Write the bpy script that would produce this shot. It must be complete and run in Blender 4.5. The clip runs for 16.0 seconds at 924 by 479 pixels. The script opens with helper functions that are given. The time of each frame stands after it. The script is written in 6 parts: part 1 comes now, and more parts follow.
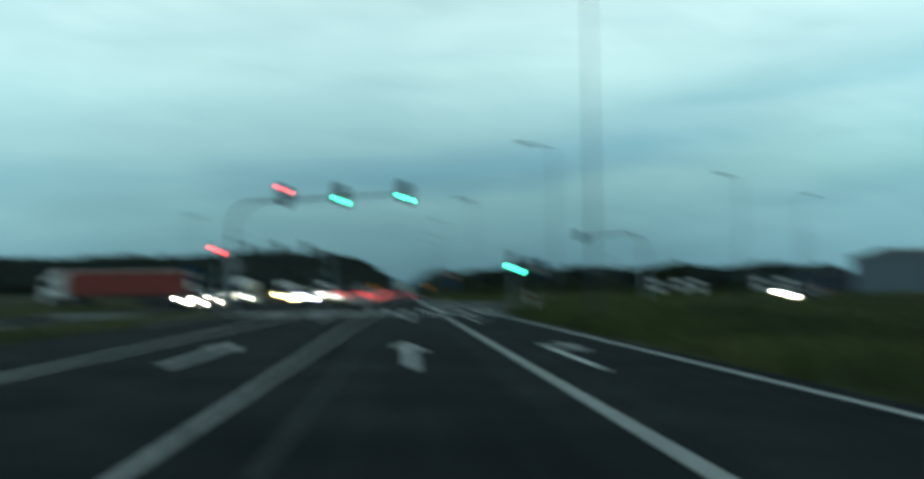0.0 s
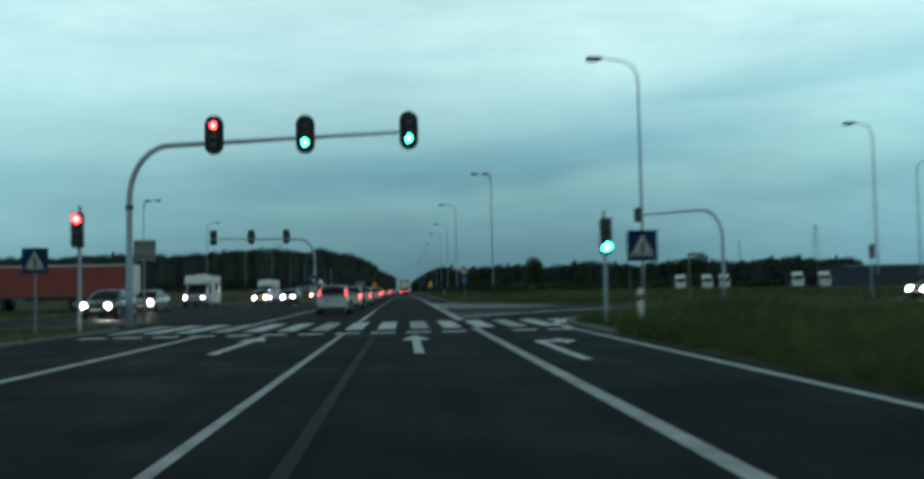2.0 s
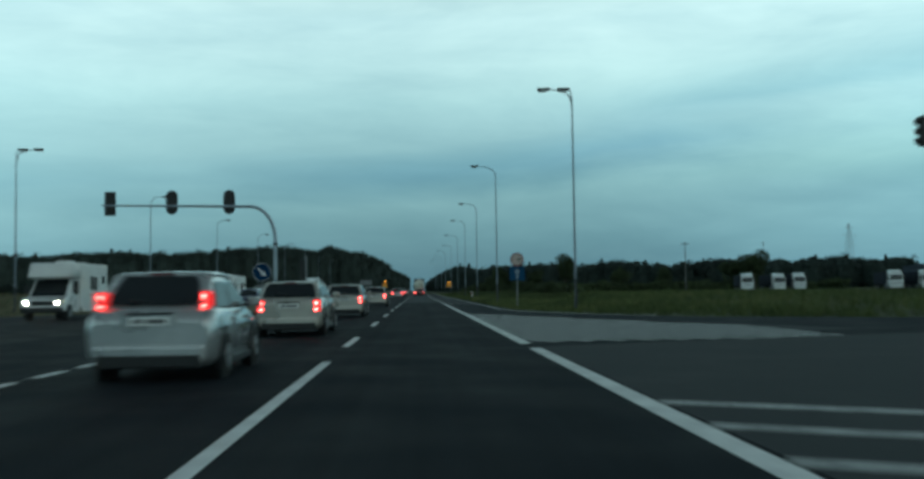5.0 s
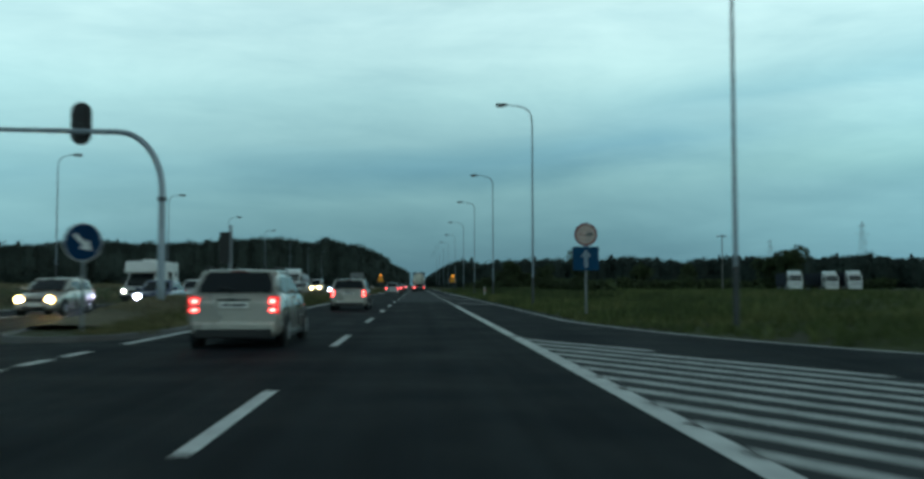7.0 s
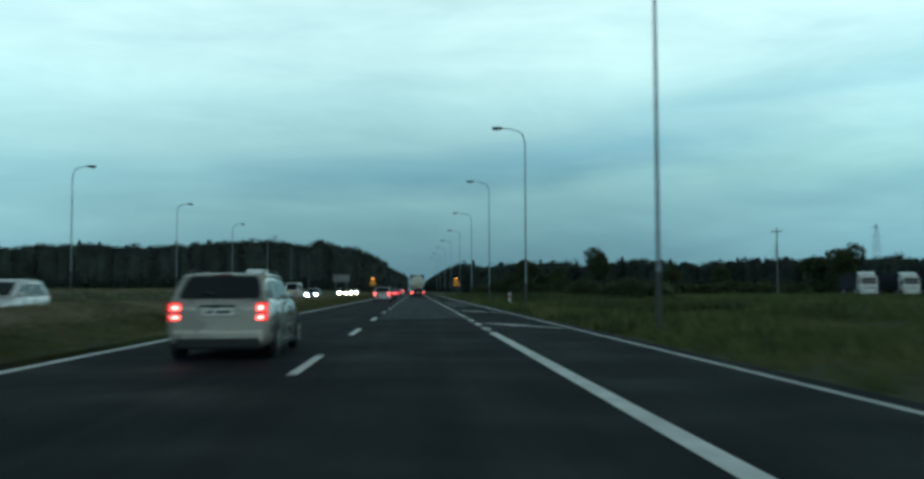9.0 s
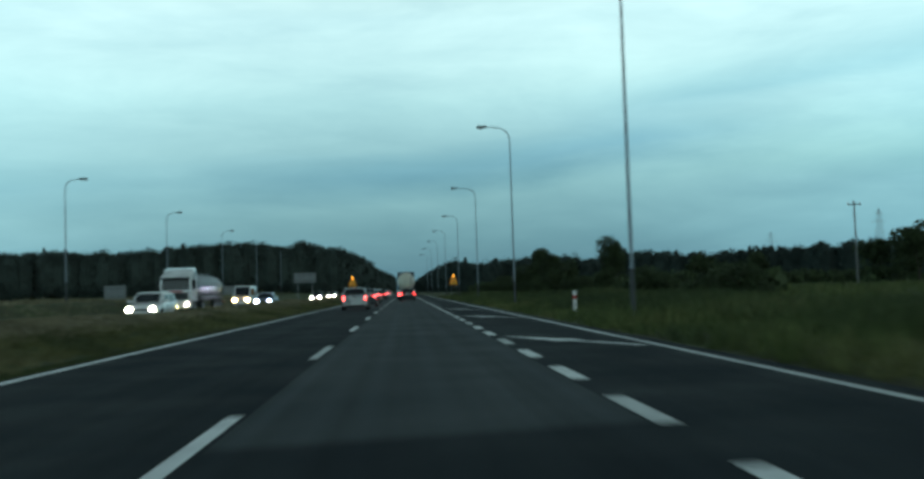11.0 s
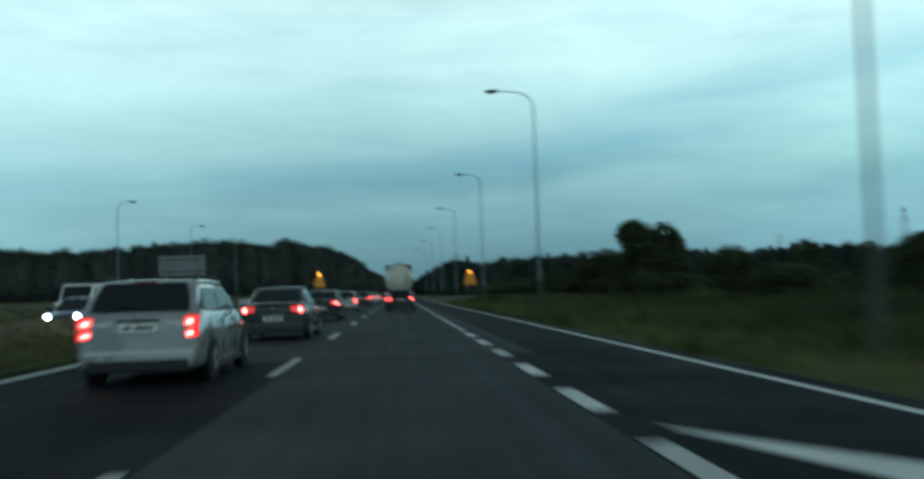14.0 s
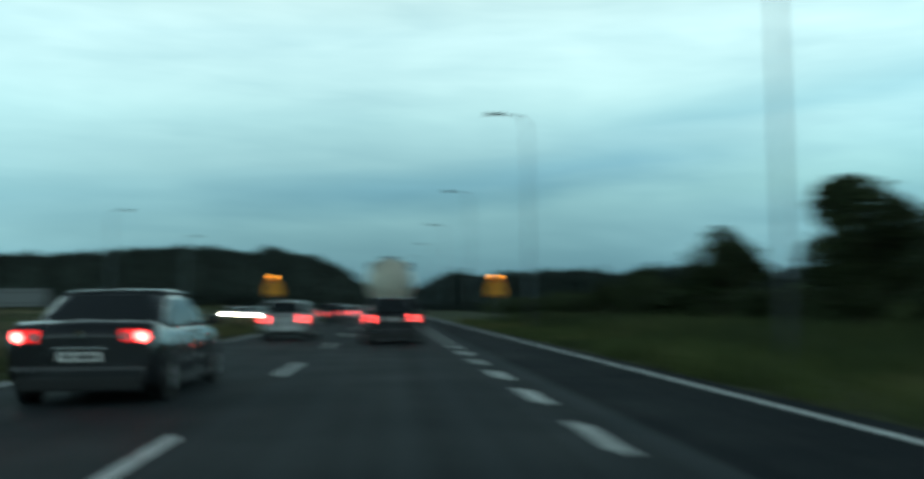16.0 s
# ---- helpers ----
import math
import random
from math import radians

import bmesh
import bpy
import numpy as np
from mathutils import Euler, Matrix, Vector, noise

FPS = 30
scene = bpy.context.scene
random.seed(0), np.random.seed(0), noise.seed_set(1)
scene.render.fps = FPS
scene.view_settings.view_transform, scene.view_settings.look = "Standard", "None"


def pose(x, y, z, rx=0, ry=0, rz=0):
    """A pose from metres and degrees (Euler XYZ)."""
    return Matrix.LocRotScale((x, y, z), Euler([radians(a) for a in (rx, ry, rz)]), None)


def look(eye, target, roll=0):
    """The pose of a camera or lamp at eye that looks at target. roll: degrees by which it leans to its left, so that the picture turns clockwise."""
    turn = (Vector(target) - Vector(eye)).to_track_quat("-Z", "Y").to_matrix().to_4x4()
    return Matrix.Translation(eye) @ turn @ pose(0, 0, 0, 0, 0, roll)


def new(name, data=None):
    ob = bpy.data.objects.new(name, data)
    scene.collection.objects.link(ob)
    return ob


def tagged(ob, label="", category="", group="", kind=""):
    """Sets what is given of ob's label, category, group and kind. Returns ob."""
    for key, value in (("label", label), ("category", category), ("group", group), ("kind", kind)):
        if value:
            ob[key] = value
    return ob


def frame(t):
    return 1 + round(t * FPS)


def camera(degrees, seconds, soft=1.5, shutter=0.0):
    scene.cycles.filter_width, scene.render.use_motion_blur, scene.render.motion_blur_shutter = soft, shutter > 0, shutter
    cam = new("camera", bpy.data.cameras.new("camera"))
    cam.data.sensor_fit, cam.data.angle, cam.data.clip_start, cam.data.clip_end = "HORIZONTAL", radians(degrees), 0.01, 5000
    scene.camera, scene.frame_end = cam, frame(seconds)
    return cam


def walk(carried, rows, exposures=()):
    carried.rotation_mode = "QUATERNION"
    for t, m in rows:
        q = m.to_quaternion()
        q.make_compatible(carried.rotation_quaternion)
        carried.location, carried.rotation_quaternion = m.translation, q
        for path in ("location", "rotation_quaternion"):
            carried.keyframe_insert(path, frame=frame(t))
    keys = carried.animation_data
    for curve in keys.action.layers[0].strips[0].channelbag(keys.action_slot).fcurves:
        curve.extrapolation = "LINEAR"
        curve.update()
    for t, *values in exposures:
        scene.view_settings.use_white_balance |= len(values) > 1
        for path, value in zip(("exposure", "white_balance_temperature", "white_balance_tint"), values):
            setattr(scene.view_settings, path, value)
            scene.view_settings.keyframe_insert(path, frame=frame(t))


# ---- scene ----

# ---- camera and its way: seconds, x, y, yaw, pitch, roll ----
EYE_Z = 1.15
PATH = [
    (0.0, 0.21, 23.89, -3.48, 3.05, -0.60),
    (0.5, 0.15, 28.93, -3.21, 3.06, -0.84),
    (1.0, 0.14, 34.64, -2.72, 2.95, -1.18),
    (1.5, 0.11, 40.25, -2.91, 3.28, -1.25),
    (2.0, 0.05, 46.17, -3.48, 2.93, -1.06),
    (2.5, 0.02, 52.18, -3.04, 2.72, -0.89),
    (3.0, 0.06, 58.35, -3.14, 3.17, -1.02),
    (3.5, 0.05, 64.19, -2.89, 3.00, -1.01),
    (4.0, -0.03, 70.65, -2.54, 2.78, -1.05),
    (6.5, -0.12, 102.53, -2.93, 3.34, -0.45),
    (7.0, -0.02, 109.21, -2.62, 2.72, -0.10),
    (7.5, 0.05, 116.10, -4.96, 2.58, -0.66),
    (8.0, -0.10, 123.08, -3.77, 3.04, -0.69),
    (8.5, -0.02, 130.56, -3.08, 3.15, -0.19),
    (9.0, 0.08, 138.46, -2.70, 2.99, -0.20),
    (11.5, 0.03, 178.65, -3.58, 2.94, -2.01),
    (12.0, 0.09, 186.84, -3.86, 3.03, -1.64),
    (12.5, 0.16, 195.20, -4.57, 2.78, -1.22),
    (13.0, 0.18, 203.82, -4.07, 2.63, -1.87),
    (13.5, 0.24, 212.32, -3.59, 3.05, -1.51),
    (14.0, 0.31, 221.38, -3.75, 3.10, -1.85),
    (14.5, 0.39, 230.44, -4.04, 3.25, -2.23),
    (15.0, 0.47, 238.72, -4.60, 2.96, -2.36),
    (15.5, 0.50, 247.05, -3.90, 2.83, -1.62),
    (16.0, 0.35, 254.87, -4.12, 4.01, -0.53),
]


def cam_pose(x, y, yaw, pitch, roll):
    a, b = radians(yaw), radians(pitch)
    eye = Vector((x, y, EYE_Z))
    ahead = Vector((-math.sin(a) * math.cos(b), math.cos(a) * math.cos(b), math.sin(b)))
    return look(eye, eye + ahead * 10, roll)


# jolts of the carried camera: seconds, then degrees per thirtieth of a second in yaw and pitch
JOLTS = {0.0: (1.10, 0.42), 2.0: (0.08, -0.12), 14.0: (0.22, 0.10), 15.0: (-0.22, 0.45), 15.5: (0.60, 0.15), 16.0: (1.00, 0.08)}
ROWS = []
for k, (t, *row) in enumerate(PATH):
    before, after = PATH[max(k - 1, 0)], PATH[min(k + 1, len(PATH) - 1)]
    if t in JOLTS:
        for side in (-1, 0, 1):
            u = side / FPS
            x, y = (row[i] + u * (after[i + 1] - before[i + 1]) / (after[0] - before[0]) for i in (0, 1))
            ROWS.append((t + u, (x, y, row[2] + side * JOLTS[t][0], row[3] + side * JOLTS[t][1], row[4])))
    else:
        ROWS.append((t, row))

cam = camera(50.84, 16.0, soft=3.1, shutter=0.9)
walk(cam, [(t, cam_pose(*row)) for t, row in ROWS], [(0.0, -0.13), (7.0, -0.13), (7.4, 0.02), (16.0, 0.02)])

# ---- overcast dusk sky ----
SUN_UP, SUN_ROUND = 9.0, 150.0
world = bpy.data.worlds.new("dusk_sky")
scene.world = world
world.use_nodes = True
wn, wl = world.node_tree.nodes, world.node_tree.links
wn.clear()


def wnode(kind, **values):
    n = wn.new(kind)
    for k, v in values.items():
        n.inputs[k].default_value = v
    return n


def ramp(nodes, stops):
    n = nodes.new("ShaderNodeValToRGB")
    el = n.color_ramp.elements
    while len(el) < len(stops):
        el.new(0.5)
    for e, (p, c) in zip(el, stops):
        e.position = p
        e.color = (*c, 1) if len(c) == 3 else c
    return n


sky = wn.new("ShaderNodeTexSky")
sky.sky_type = "NISHITA"
sky.sun_disc = False
sky.sun_elevation = radians(SUN_UP)
sky.sun_rotation = radians(SUN_ROUND)
coord = wn.new("ShaderNodeTexCoord")
split = wn.new("ShaderNodeSeparateXYZ")
wl.new(coord.outputs["Generated"], split.inputs[0])
# height over the horizon gives the cloud deck's own brightness
deck = ramp(wn, [(0.0, (0.105, 0.25, 0.315)), (0.05, (0.148, 0.34, 0.40)), (0.115, (0.245, 0.495, 0.54)),
                 (0.19, (0.465, 0.80, 0.832)), (0.27, (0.675, 1.02, 1.04)), (0.37, (0.42, 0.64, 0.66)), (0.55, (0.11, 0.17, 0.19)), (1.0, (0.05, 0.085, 0.10))])
wl.new(split.outputs["Z"], deck.inputs[0])


def wmath(op, a, b):
    n = wn.new("ShaderNodeMath")
    n.operation = op
    for k, v in enumerate((a, b)):
        if isinstance(v, (int, float)):
            n.inputs[k].default_value = v
        else:
            wl.new(v, n.inputs[k])
    return n.outputs[0]


# long streaks of darker cloud
turn = wnode("ShaderNodeMapping", Rotation=(0.0, radians(8.0), 0.0), Scale=(1.3, 1.3, 8.0))
wl.new(coord.outputs["Generated"], turn.inputs[0])
streak = wnode("ShaderNodeTexNoise", Scale=1.6, Detail=6.0, Roughness=0.55, Distortion=0.5)
wl.new(turn.outputs[0], streak.inputs["Vector"])
shade = ramp(wn, [(0.32, (0.80, 0.85, 0.88)), (0.50, (0.99, 0.99, 0.99)), (0.68, (1.10, 1.07, 1.06))])
wl.new(streak.outputs["Fac"], shade.inputs[0])
# one long bank that climbs towards the east, with a paler gap under it
east = wmath("MAXIMUM", split.outputs["X"], 0.0)
lie = wmath("ADD", wmath("MULTIPLY", split.outputs["X"], 0.035), wmath("MULTIPLY", east, 0.065))
wave = wmath("MULTIPLY", wmath("SUBTRACT", streak.outputs["Fac"], 0.5), 0.07)
over = wmath("SUBTRACT", wmath("SUBTRACT", split.outputs["Z"], lie), wave)
bank = ramp(wn, [(0.060, (1, 1, 1)), (0.083, (1.10, 1.08, 1.06)), (0.100, (0.80, 0.88, 0.93)), (0.112, (0.65, 0.78, 0.88)), (0.122, (0.68, 0.80, 0.88)), (0.146, (0.97, 0.985, 1)), (0.185, (1.05, 1.04, 1.03)), (0.23, (1, 1, 1))])
wl.new(over, bank.inputs[0])
# eastwards the bank thins out over a pale gap, and a fainter streak climbs above it
fade = wmath("MINIMUM", wmath("MULTIPLY", wmath("MAXIMUM", wmath("SUBTRACT", east, 0.24), 0.0), 7.0), 1.0)
west = wmath("MINIMUM", wmath("MULTIPLY", wmath("MAXIMUM", wmath("SUBTRACT", -0.02, split.outputs["X"]), 0.0), 5.0), 1.0)
gap = ramp(wn, [(0.085, (1, 1, 1)), (0.112, (1.12, 1.10, 1.05)), (0.132, (1.13, 1.11, 1.06)), (0.165, (1, 1, 1))])
wl.new(wmath("SUBTRACT", wmath("SUBTRACT", split.outputs["Z"], wmath("MULTIPLY", east, 0.03)), wave), gap.inputs[0])
branch = ramp(wn, [(0.118, (1, 1, 1)), (0.135, (0.80, 0.88, 0.92)), (0.146, (0.82, 0.89, 0.92)), (0.172, (1, 1, 1))])
wl.new(wmath("SUBTRACT", wmath("SUBTRACT", split.outputs["Z"], wmath("MULTIPLY", east, 0.155)), wave), branch.inputs[0])
fine_map = wnode("ShaderNodeMapping", Rotation=(0.0, radians(11.0), 0.0), Scale=(3.4, 3.4, 13.0))
wl.new(coord.outputs["Generated"], fine_map.inputs[0])
fine = wnode("ShaderNodeTexNoise", Scale=1.7, Detail=8.0, Roughness=0.6, Distortion=0.4)
wl.new(fine_map.outputs[0], fine.inputs["Vector"])
shade2 = ramp(wn, [(0.3, (0.885, 0.91, 0.925)), (0.7, (1.10, 1.075, 1.06))])
wl.new(fine.outputs["Fac"], shade2.inputs[0])


def wmix(a, b, fac=1.0, how="MULTIPLY"):
    n = wn.new("ShaderNodeMix")
    n.data_type, n.blend_type = "RGBA", how
    if isinstance(fac, float):
        n.inputs[0].default_value = fac
    else:
        wl.new(fac, n.inputs[0])
    wl.new(a, n.inputs[6])
    wl.new(b, n.inputs[7])
    return n.outputs[2]


clouds = wmix(wmix(wmix(deck.outputs[0], shade.outputs[0]), shade2.outputs[0]), bank.outputs[0], wmath("SUBTRACT", wmath("SUBTRACT", 1.0, wmath("MULTIPLY", fade, 0.8)), wmath("MULTIPLY", west, 0.6)))
clouds = wmix(clouds, gap.outputs[0], fade)
clouds = wmix(clouds, branch.outputs[0], wmath("MINIMUM", wmath("MULTIPLY", wmath("MAXIMUM", wmath("SUBTRACT", east, 0.12), 0.0), 6.0), 1.0))
dim = wn.new("ShaderNodeMix")
dim.data_type, dim.blend_type = "RGBA", "MULTIPLY"
dim.inputs[0].default_value = 1.0
dim.inputs[7].default_value = (0.08, 0.08, 0.08, 1)
wl.new(sky.outputs[0], dim.inputs[6])
air = wmix(dim.outputs[2], clouds, 0.94, "MIX")
# the low sky is paler away from the road's far end
aside = wmath("MINIMUM", wmath("MULTIPLY", split.outputs["X"], split.outputs["X"]), 0.25)
lowness = wmath("MAXIMUM", wmath("SUBTRACT", 1.0, wmath("MULTIPLY", split.outputs["Z"], 4.0)), 0.0)
gain = wmath("ADD", 1.0, wmath("MULTIPLY", aside, wmath("ADD", wmath("MULTIPLY", lowness, 2.1), 0.5)))
bg = wn.new("ShaderNodeBackground")
wl.new(air, bg.inputs[0])
wl.new(gain, bg.inputs[1])
out = wn.new("ShaderNodeOutputWorld")
wl.new(bg.outputs[0], out.inputs[0])

sun = new("sun", bpy.data.lights.new("sun", "SUN"))
sun.data.energy, sun.data.angle, sun.data.color = 0.12, radians(25), (1.0, 0.95, 0.88)
sun.matrix_world = look((0, 0, 60), (0 + 60 * math.sin(radians(SUN_ROUND)) * -1, -60 * math.cos(radians(SUN_ROUND)), 60 - 60 * math.tan(radians(35))))

# ---- materials ----
def surface(name, base, rough=0.6, metal=0.0, vary=0.25, scale=4.0, fine=40.0, bump=0.15, dirt=None, coat=0.0, spec=0.5, island=0.0, pale=None):
    """Base colour with blotches at a coarse and a fine scale, uneven gloss and a little relief."""
    m = bpy.data.materials.new(name)
    m.use_nodes = True
    n, l = m.node_tree.nodes, m.node_tree.links
    b = n["Principled BSDF"]
    b.inputs["Metallic"].default_value = metal
    b.inputs["Coat Weight"].default_value = coat
    b.inputs["Specular IOR Level"].default_value = spec
    co = n.new("ShaderNodeTexCoord")
    a = n.new("ShaderNodeTexNoise")
    a.inputs["Scale"].default_value, a.inputs["Detail"].default_value = scale, 5
    f = n.new("ShaderNodeTexNoise")
    f.inputs["Scale"].default_value, f.inputs["Detail"].default_value = fine, 3
    for t in (a, f):
        l.new(co.outputs["Object"], t.inputs["Vector"])
    dark = dirt or tuple(c * (1 - vary) for c in base)
    light = pale or tuple(min(1, c * (1 + vary)) for c in base)
    r = ramp(n, [(0.34, dark), (0.52, base), (0.70, light)])
    l.new(a.outputs["Fac"], r.inputs[0])
    r2 = ramp(n, [(0.3, (1 - vary * 0.5,) * 3), (0.7, (1 + vary * 0.4,) * 3)])
    l.new(f.outputs["Fac"], r2.inputs[0])
    mul = n.new("ShaderNodeMix")
    mul.data_type, mul.blend_type = "RGBA", "MULTIPLY"
    mul.inputs[0].default_value = 1
    l.new(r.outputs[0], mul.inputs[6])
    l.new(r2.outputs[0], mul.inputs[7])
    last = mul.outputs[2]
    if island:
        g = n.new("ShaderNodeNewGeometry")
        r3 = ramp(n, [(0.0, (1 - island,) * 3), (1.0, (1 + island,) * 3)])
        l.new(g.outputs["Random Per Island"], r3.inputs[0])
        m2 = n.new("ShaderNodeMix")
        m2.data_type, m2.blend_type = "RGBA", "MULTIPLY"
        m2.inputs[0].default_value = 1
        l.new(last, m2.inputs[6])
        l.new(r3.outputs[0], m2.inputs[7])
        last = m2.outputs[2]
    l.new(last, b.inputs["Base Color"])
    rr = n.new("ShaderNodeMapRange")
    rr.inputs[1].default_value, rr.inputs[2].default_value = 0.3, 0.7
    rr.inputs[3].default_value, rr.inputs[4].default_value = max(0.02, rough - 0.12), min(1, rough + 0.12)
    l.new(a.outputs["Fac"], rr.inputs[0])
    l.new(rr.outputs[0], b.inputs["Roughness"])
    if bump:
        bp = n.new("ShaderNodeBump")
        bp.inputs["Strength"].default_value, bp.inputs["Distance"].default_value = bump, 0.01
        l.new(f.outputs["Fac"], bp.inputs["Height"])
        l.new(bp.outputs[0], b.inputs["Normal"])
    return m


def lit(name, colour, power, lens=None):
    """A lamp's lens that gives off light."""
    m = bpy.data.materials.new(name)
    m.use_nodes = True
    b = m.node_tree.nodes["Principled BSDF"]
    b.inputs["Base Color"].default_value = (*(lens or colour), 1)
    b.inputs["Roughness"].default_value = 0.25
    b.inputs["Emission Color"].default_value = (*colour, 1)
    b.inputs["Emission Strength"].default_value = power
    return m


def road_surface(name, base, rough, spec):
    """Asphalt: coarse grain, long streaks along the way from tyres, damp patches and a few darker repairs."""
    m = surface(name, base, rough, 0, 0.10, 0.5, 70, 0.45, spec=spec)
    n, l = m.node_tree.nodes, m.node_tree.links
    b = n["Principled BSDF"]
    old = b.inputs["Base Color"].links[0].from_socket
    co = n.new("ShaderNodeTexCoord")

    def layer(scale, size, detail, stops):
        mp = n.new("ShaderNodeMapping")
        mp.inputs["Scale"].default_value = scale
        l.new(co.outputs["Object"], mp.inputs[0])
        t = n.new("ShaderNodeTexNoise")
        t.inputs["Scale"].default_value, t.inputs["Detail"].default_value = size, detail
        l.new(mp.outputs[0], t.inputs["Vector"])
        r = ramp(n, stops)
        l.new(t.outputs["Fac"], r.inputs[0])
        return r.outputs[0]

    streaks = layer((3.2, 0.012, 1), 1.0, 4, [(0.35, (0.80,) * 3), (0.5, (1.0,) * 3), (0.66, (1.22,) * 3)])
    damp = layer((0.9, 0.02, 1), 1.0, 3, [(0.40, (0.95,) * 3), (0.58, (1.03,) * 3)])
    last = old
    for tint in (streaks, damp):
        x = n.new("ShaderNodeMix")
        x.data_type, x.blend_type = "RGBA", "MULTIPLY"
        x.inputs[0].default_value = 1
        l.new(last, x.inputs[6])
        l.new(tint, x.inputs[7])
        last = x.outputs[2]
    l.new(last, b.inputs["Base Color"])
    gloss = n.new("ShaderNodeMix")
    gloss.data_type, gloss.blend_type = "RGBA", "MULTIPLY"
    gloss.inputs[0].default_value = 1
    l.new(b.inputs["Roughness"].links[0].from_socket, gloss.inputs[6])
    l.new(damp, gloss.inputs[7])
    l.new(gloss.outputs[2], b.inputs["Roughness"])
    return m


ASPHALT = road_surface("asphalt", (0.0105, 0.0140, 0.0185), 0.78, 0.045)
ASPHALT_OLD = surface("old_asphalt", (0.044, 0.049, 0.052), 0.8, 0, 0.18, 0.6, 60, 0.35, spec=0.08)
ASPHALT_WORN = road_surface("worn_asphalt", (0.034, 0.041, 0.046), 0.76, 0.08)
PAINT = surface("road_paint", (0.72, 0.73, 0.72), 0.65, 0, 0.22, 2.5, 45, 0.2, dirt=(0.54, 0.545, 0.54))
GREYINK = surface("faded_plate_ink", (0.13, 0.13, 0.13), 0.5, 0, 0.1, 3, 30, 0)
PAINT_WORN = surface("worn_road_paint", (0.52, 0.53, 0.52), 0.7, 0, 0.25, 3.0, 50, 0.2, dirt=(0.30, 0.305, 0.30))
KERB = surface("kerb_concrete", (0.15, 0.15, 0.147), 0.8, 0, 0.2, 2, 30, 0.25)
EARTH = surface("grass_ground", (0.058, 0.070, 0.027), 0.95, 0, 0.4, 0.25, 6, 0.6, dirt=(0.050, 0.048, 0.024), spec=0.1)
DRYEARTH = surface("dry_ground", (0.150, 0.132, 0.088), 0.95, 0, 0.35, 0.3, 6, 0.5, dirt=(0.085, 0.085, 0.046), spec=0.1)
BLADE = surface("grass_blades", (0.094, 0.120, 0.042), 0.8, 0, 0.4, 0.14, 1.5, 0, dirt=(0.050, 0.066, 0.028), island=0.4, spec=0.15, pale=(0.175, 0.168, 0.074))
WEED = surface("weed_blades", (0.070, 0.092, 0.035), 0.8, 0, 0.4, 0.14, 1.5, 0, dirt=(0.038, 0.051, 0.024), island=0.4, spec=0.15, pale=(0.130, 0.128, 0.060))
MEDIAN_GRASS = surface("median_grass_blades", (0.118, 0.122, 0.052), 0.85, 0, 0.4, 0.2, 2, 0, dirt=(0.066, 0.076, 0.034), island=0.35, spec=0.15, pale=(0.18, 0.16, 0.085))
STRAW = surface("dry_grass_blades", (0.190, 0.168, 0.108), 0.85, 0, 0.4, 0.25, 2, 0, dirt=(0.105, 0.105, 0.058), island=0.35, spec=0.15)
LEAF = surface("leaves", (0.044, 0.060, 0.026), 0.75, 0, 0.35, 0.4, 4, 0, island=0.45, spec=0.2)
# Bluish distance haze is put into both far leaf colours, more in the west.
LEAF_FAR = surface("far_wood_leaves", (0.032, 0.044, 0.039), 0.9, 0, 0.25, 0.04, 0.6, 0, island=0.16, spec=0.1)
LEAF_HAZE = surface("hazy_wood_leaves", (0.046, 0.060, 0.053), 0.9, 0, 0.22, 0.03, 0.5, 0, island=0.14, spec=0.1)
BARK = surface("bark", (0.07, 0.055, 0.042), 0.9, 0, 0.3, 6, 40, 0.5)
STEEL = surface("galvanised_steel", (0.22, 0.235, 0.25), 0.5, 0.5, 0.15, 3, 50, 0.05)
GALV = surface("pale_galvanised_steel", (0.33, 0.39, 0.44), 0.45, 0.35, 0.12, 2, 40, 0.03)
POLE = surface("weathered_galvanised_pole", (0.20, 0.24, 0.275), 0.5, 0.4, 0.15, 2, 40, 0.03)
STEEL_DARK = surface("dull_steel", (0.07, 0.075, 0.08), 0.6, 0.5, 0.15, 3, 50, 0.05)
BLACK = surface("black_plastic", (0.014, 0.015, 0.016), 0.55, 0, 0.2, 6, 60, 0.05)
GREYBACK = surface("sign_back", (0.22, 0.23, 0.235), 0.55, 0.4, 0.12, 3, 30, 0.03)
BLUE_DULL = surface("dull_sign_blue", (0.003, 0.056, 0.130), 0.5, 0, 0.12, 3, 30, 0, spec=0.12)
ARROW_WORN = surface("worn_sign_arrow", (0.20, 0.27, 0.33), 0.55, 0, 0.2, 5, 30, 0)
BLUE_DARK = surface("dark_sign_blue", (0.004, 0.034, 0.090), 0.6, 0, 0.12, 3, 30, 0, spec=0.08)
WHITE = surface("sign_white", (0.66, 0.67, 0.67), 0.5, 0, 0.06, 3, 30, 0)
WHITE_AGED = surface("aged_sign_white", (0.40, 0.41, 0.39), 0.55, 0, 0.12, 3, 30, 0)
RED = surface("sign_red", (0.40, 0.035, 0.035), 0.45, 0, 0.08, 3, 30, 0)
RED_PALE = surface("pale_sign_red", (0.40, 0.23, 0.21), 0.55, 0, 0.15, 5, 30, 0)
PEACH = surface("faded_sign_face", (0.52, 0.405, 0.36), 0.55, 0, 0.22, 5, 30, 0, dirt=(0.40, 0.33, 0.31))
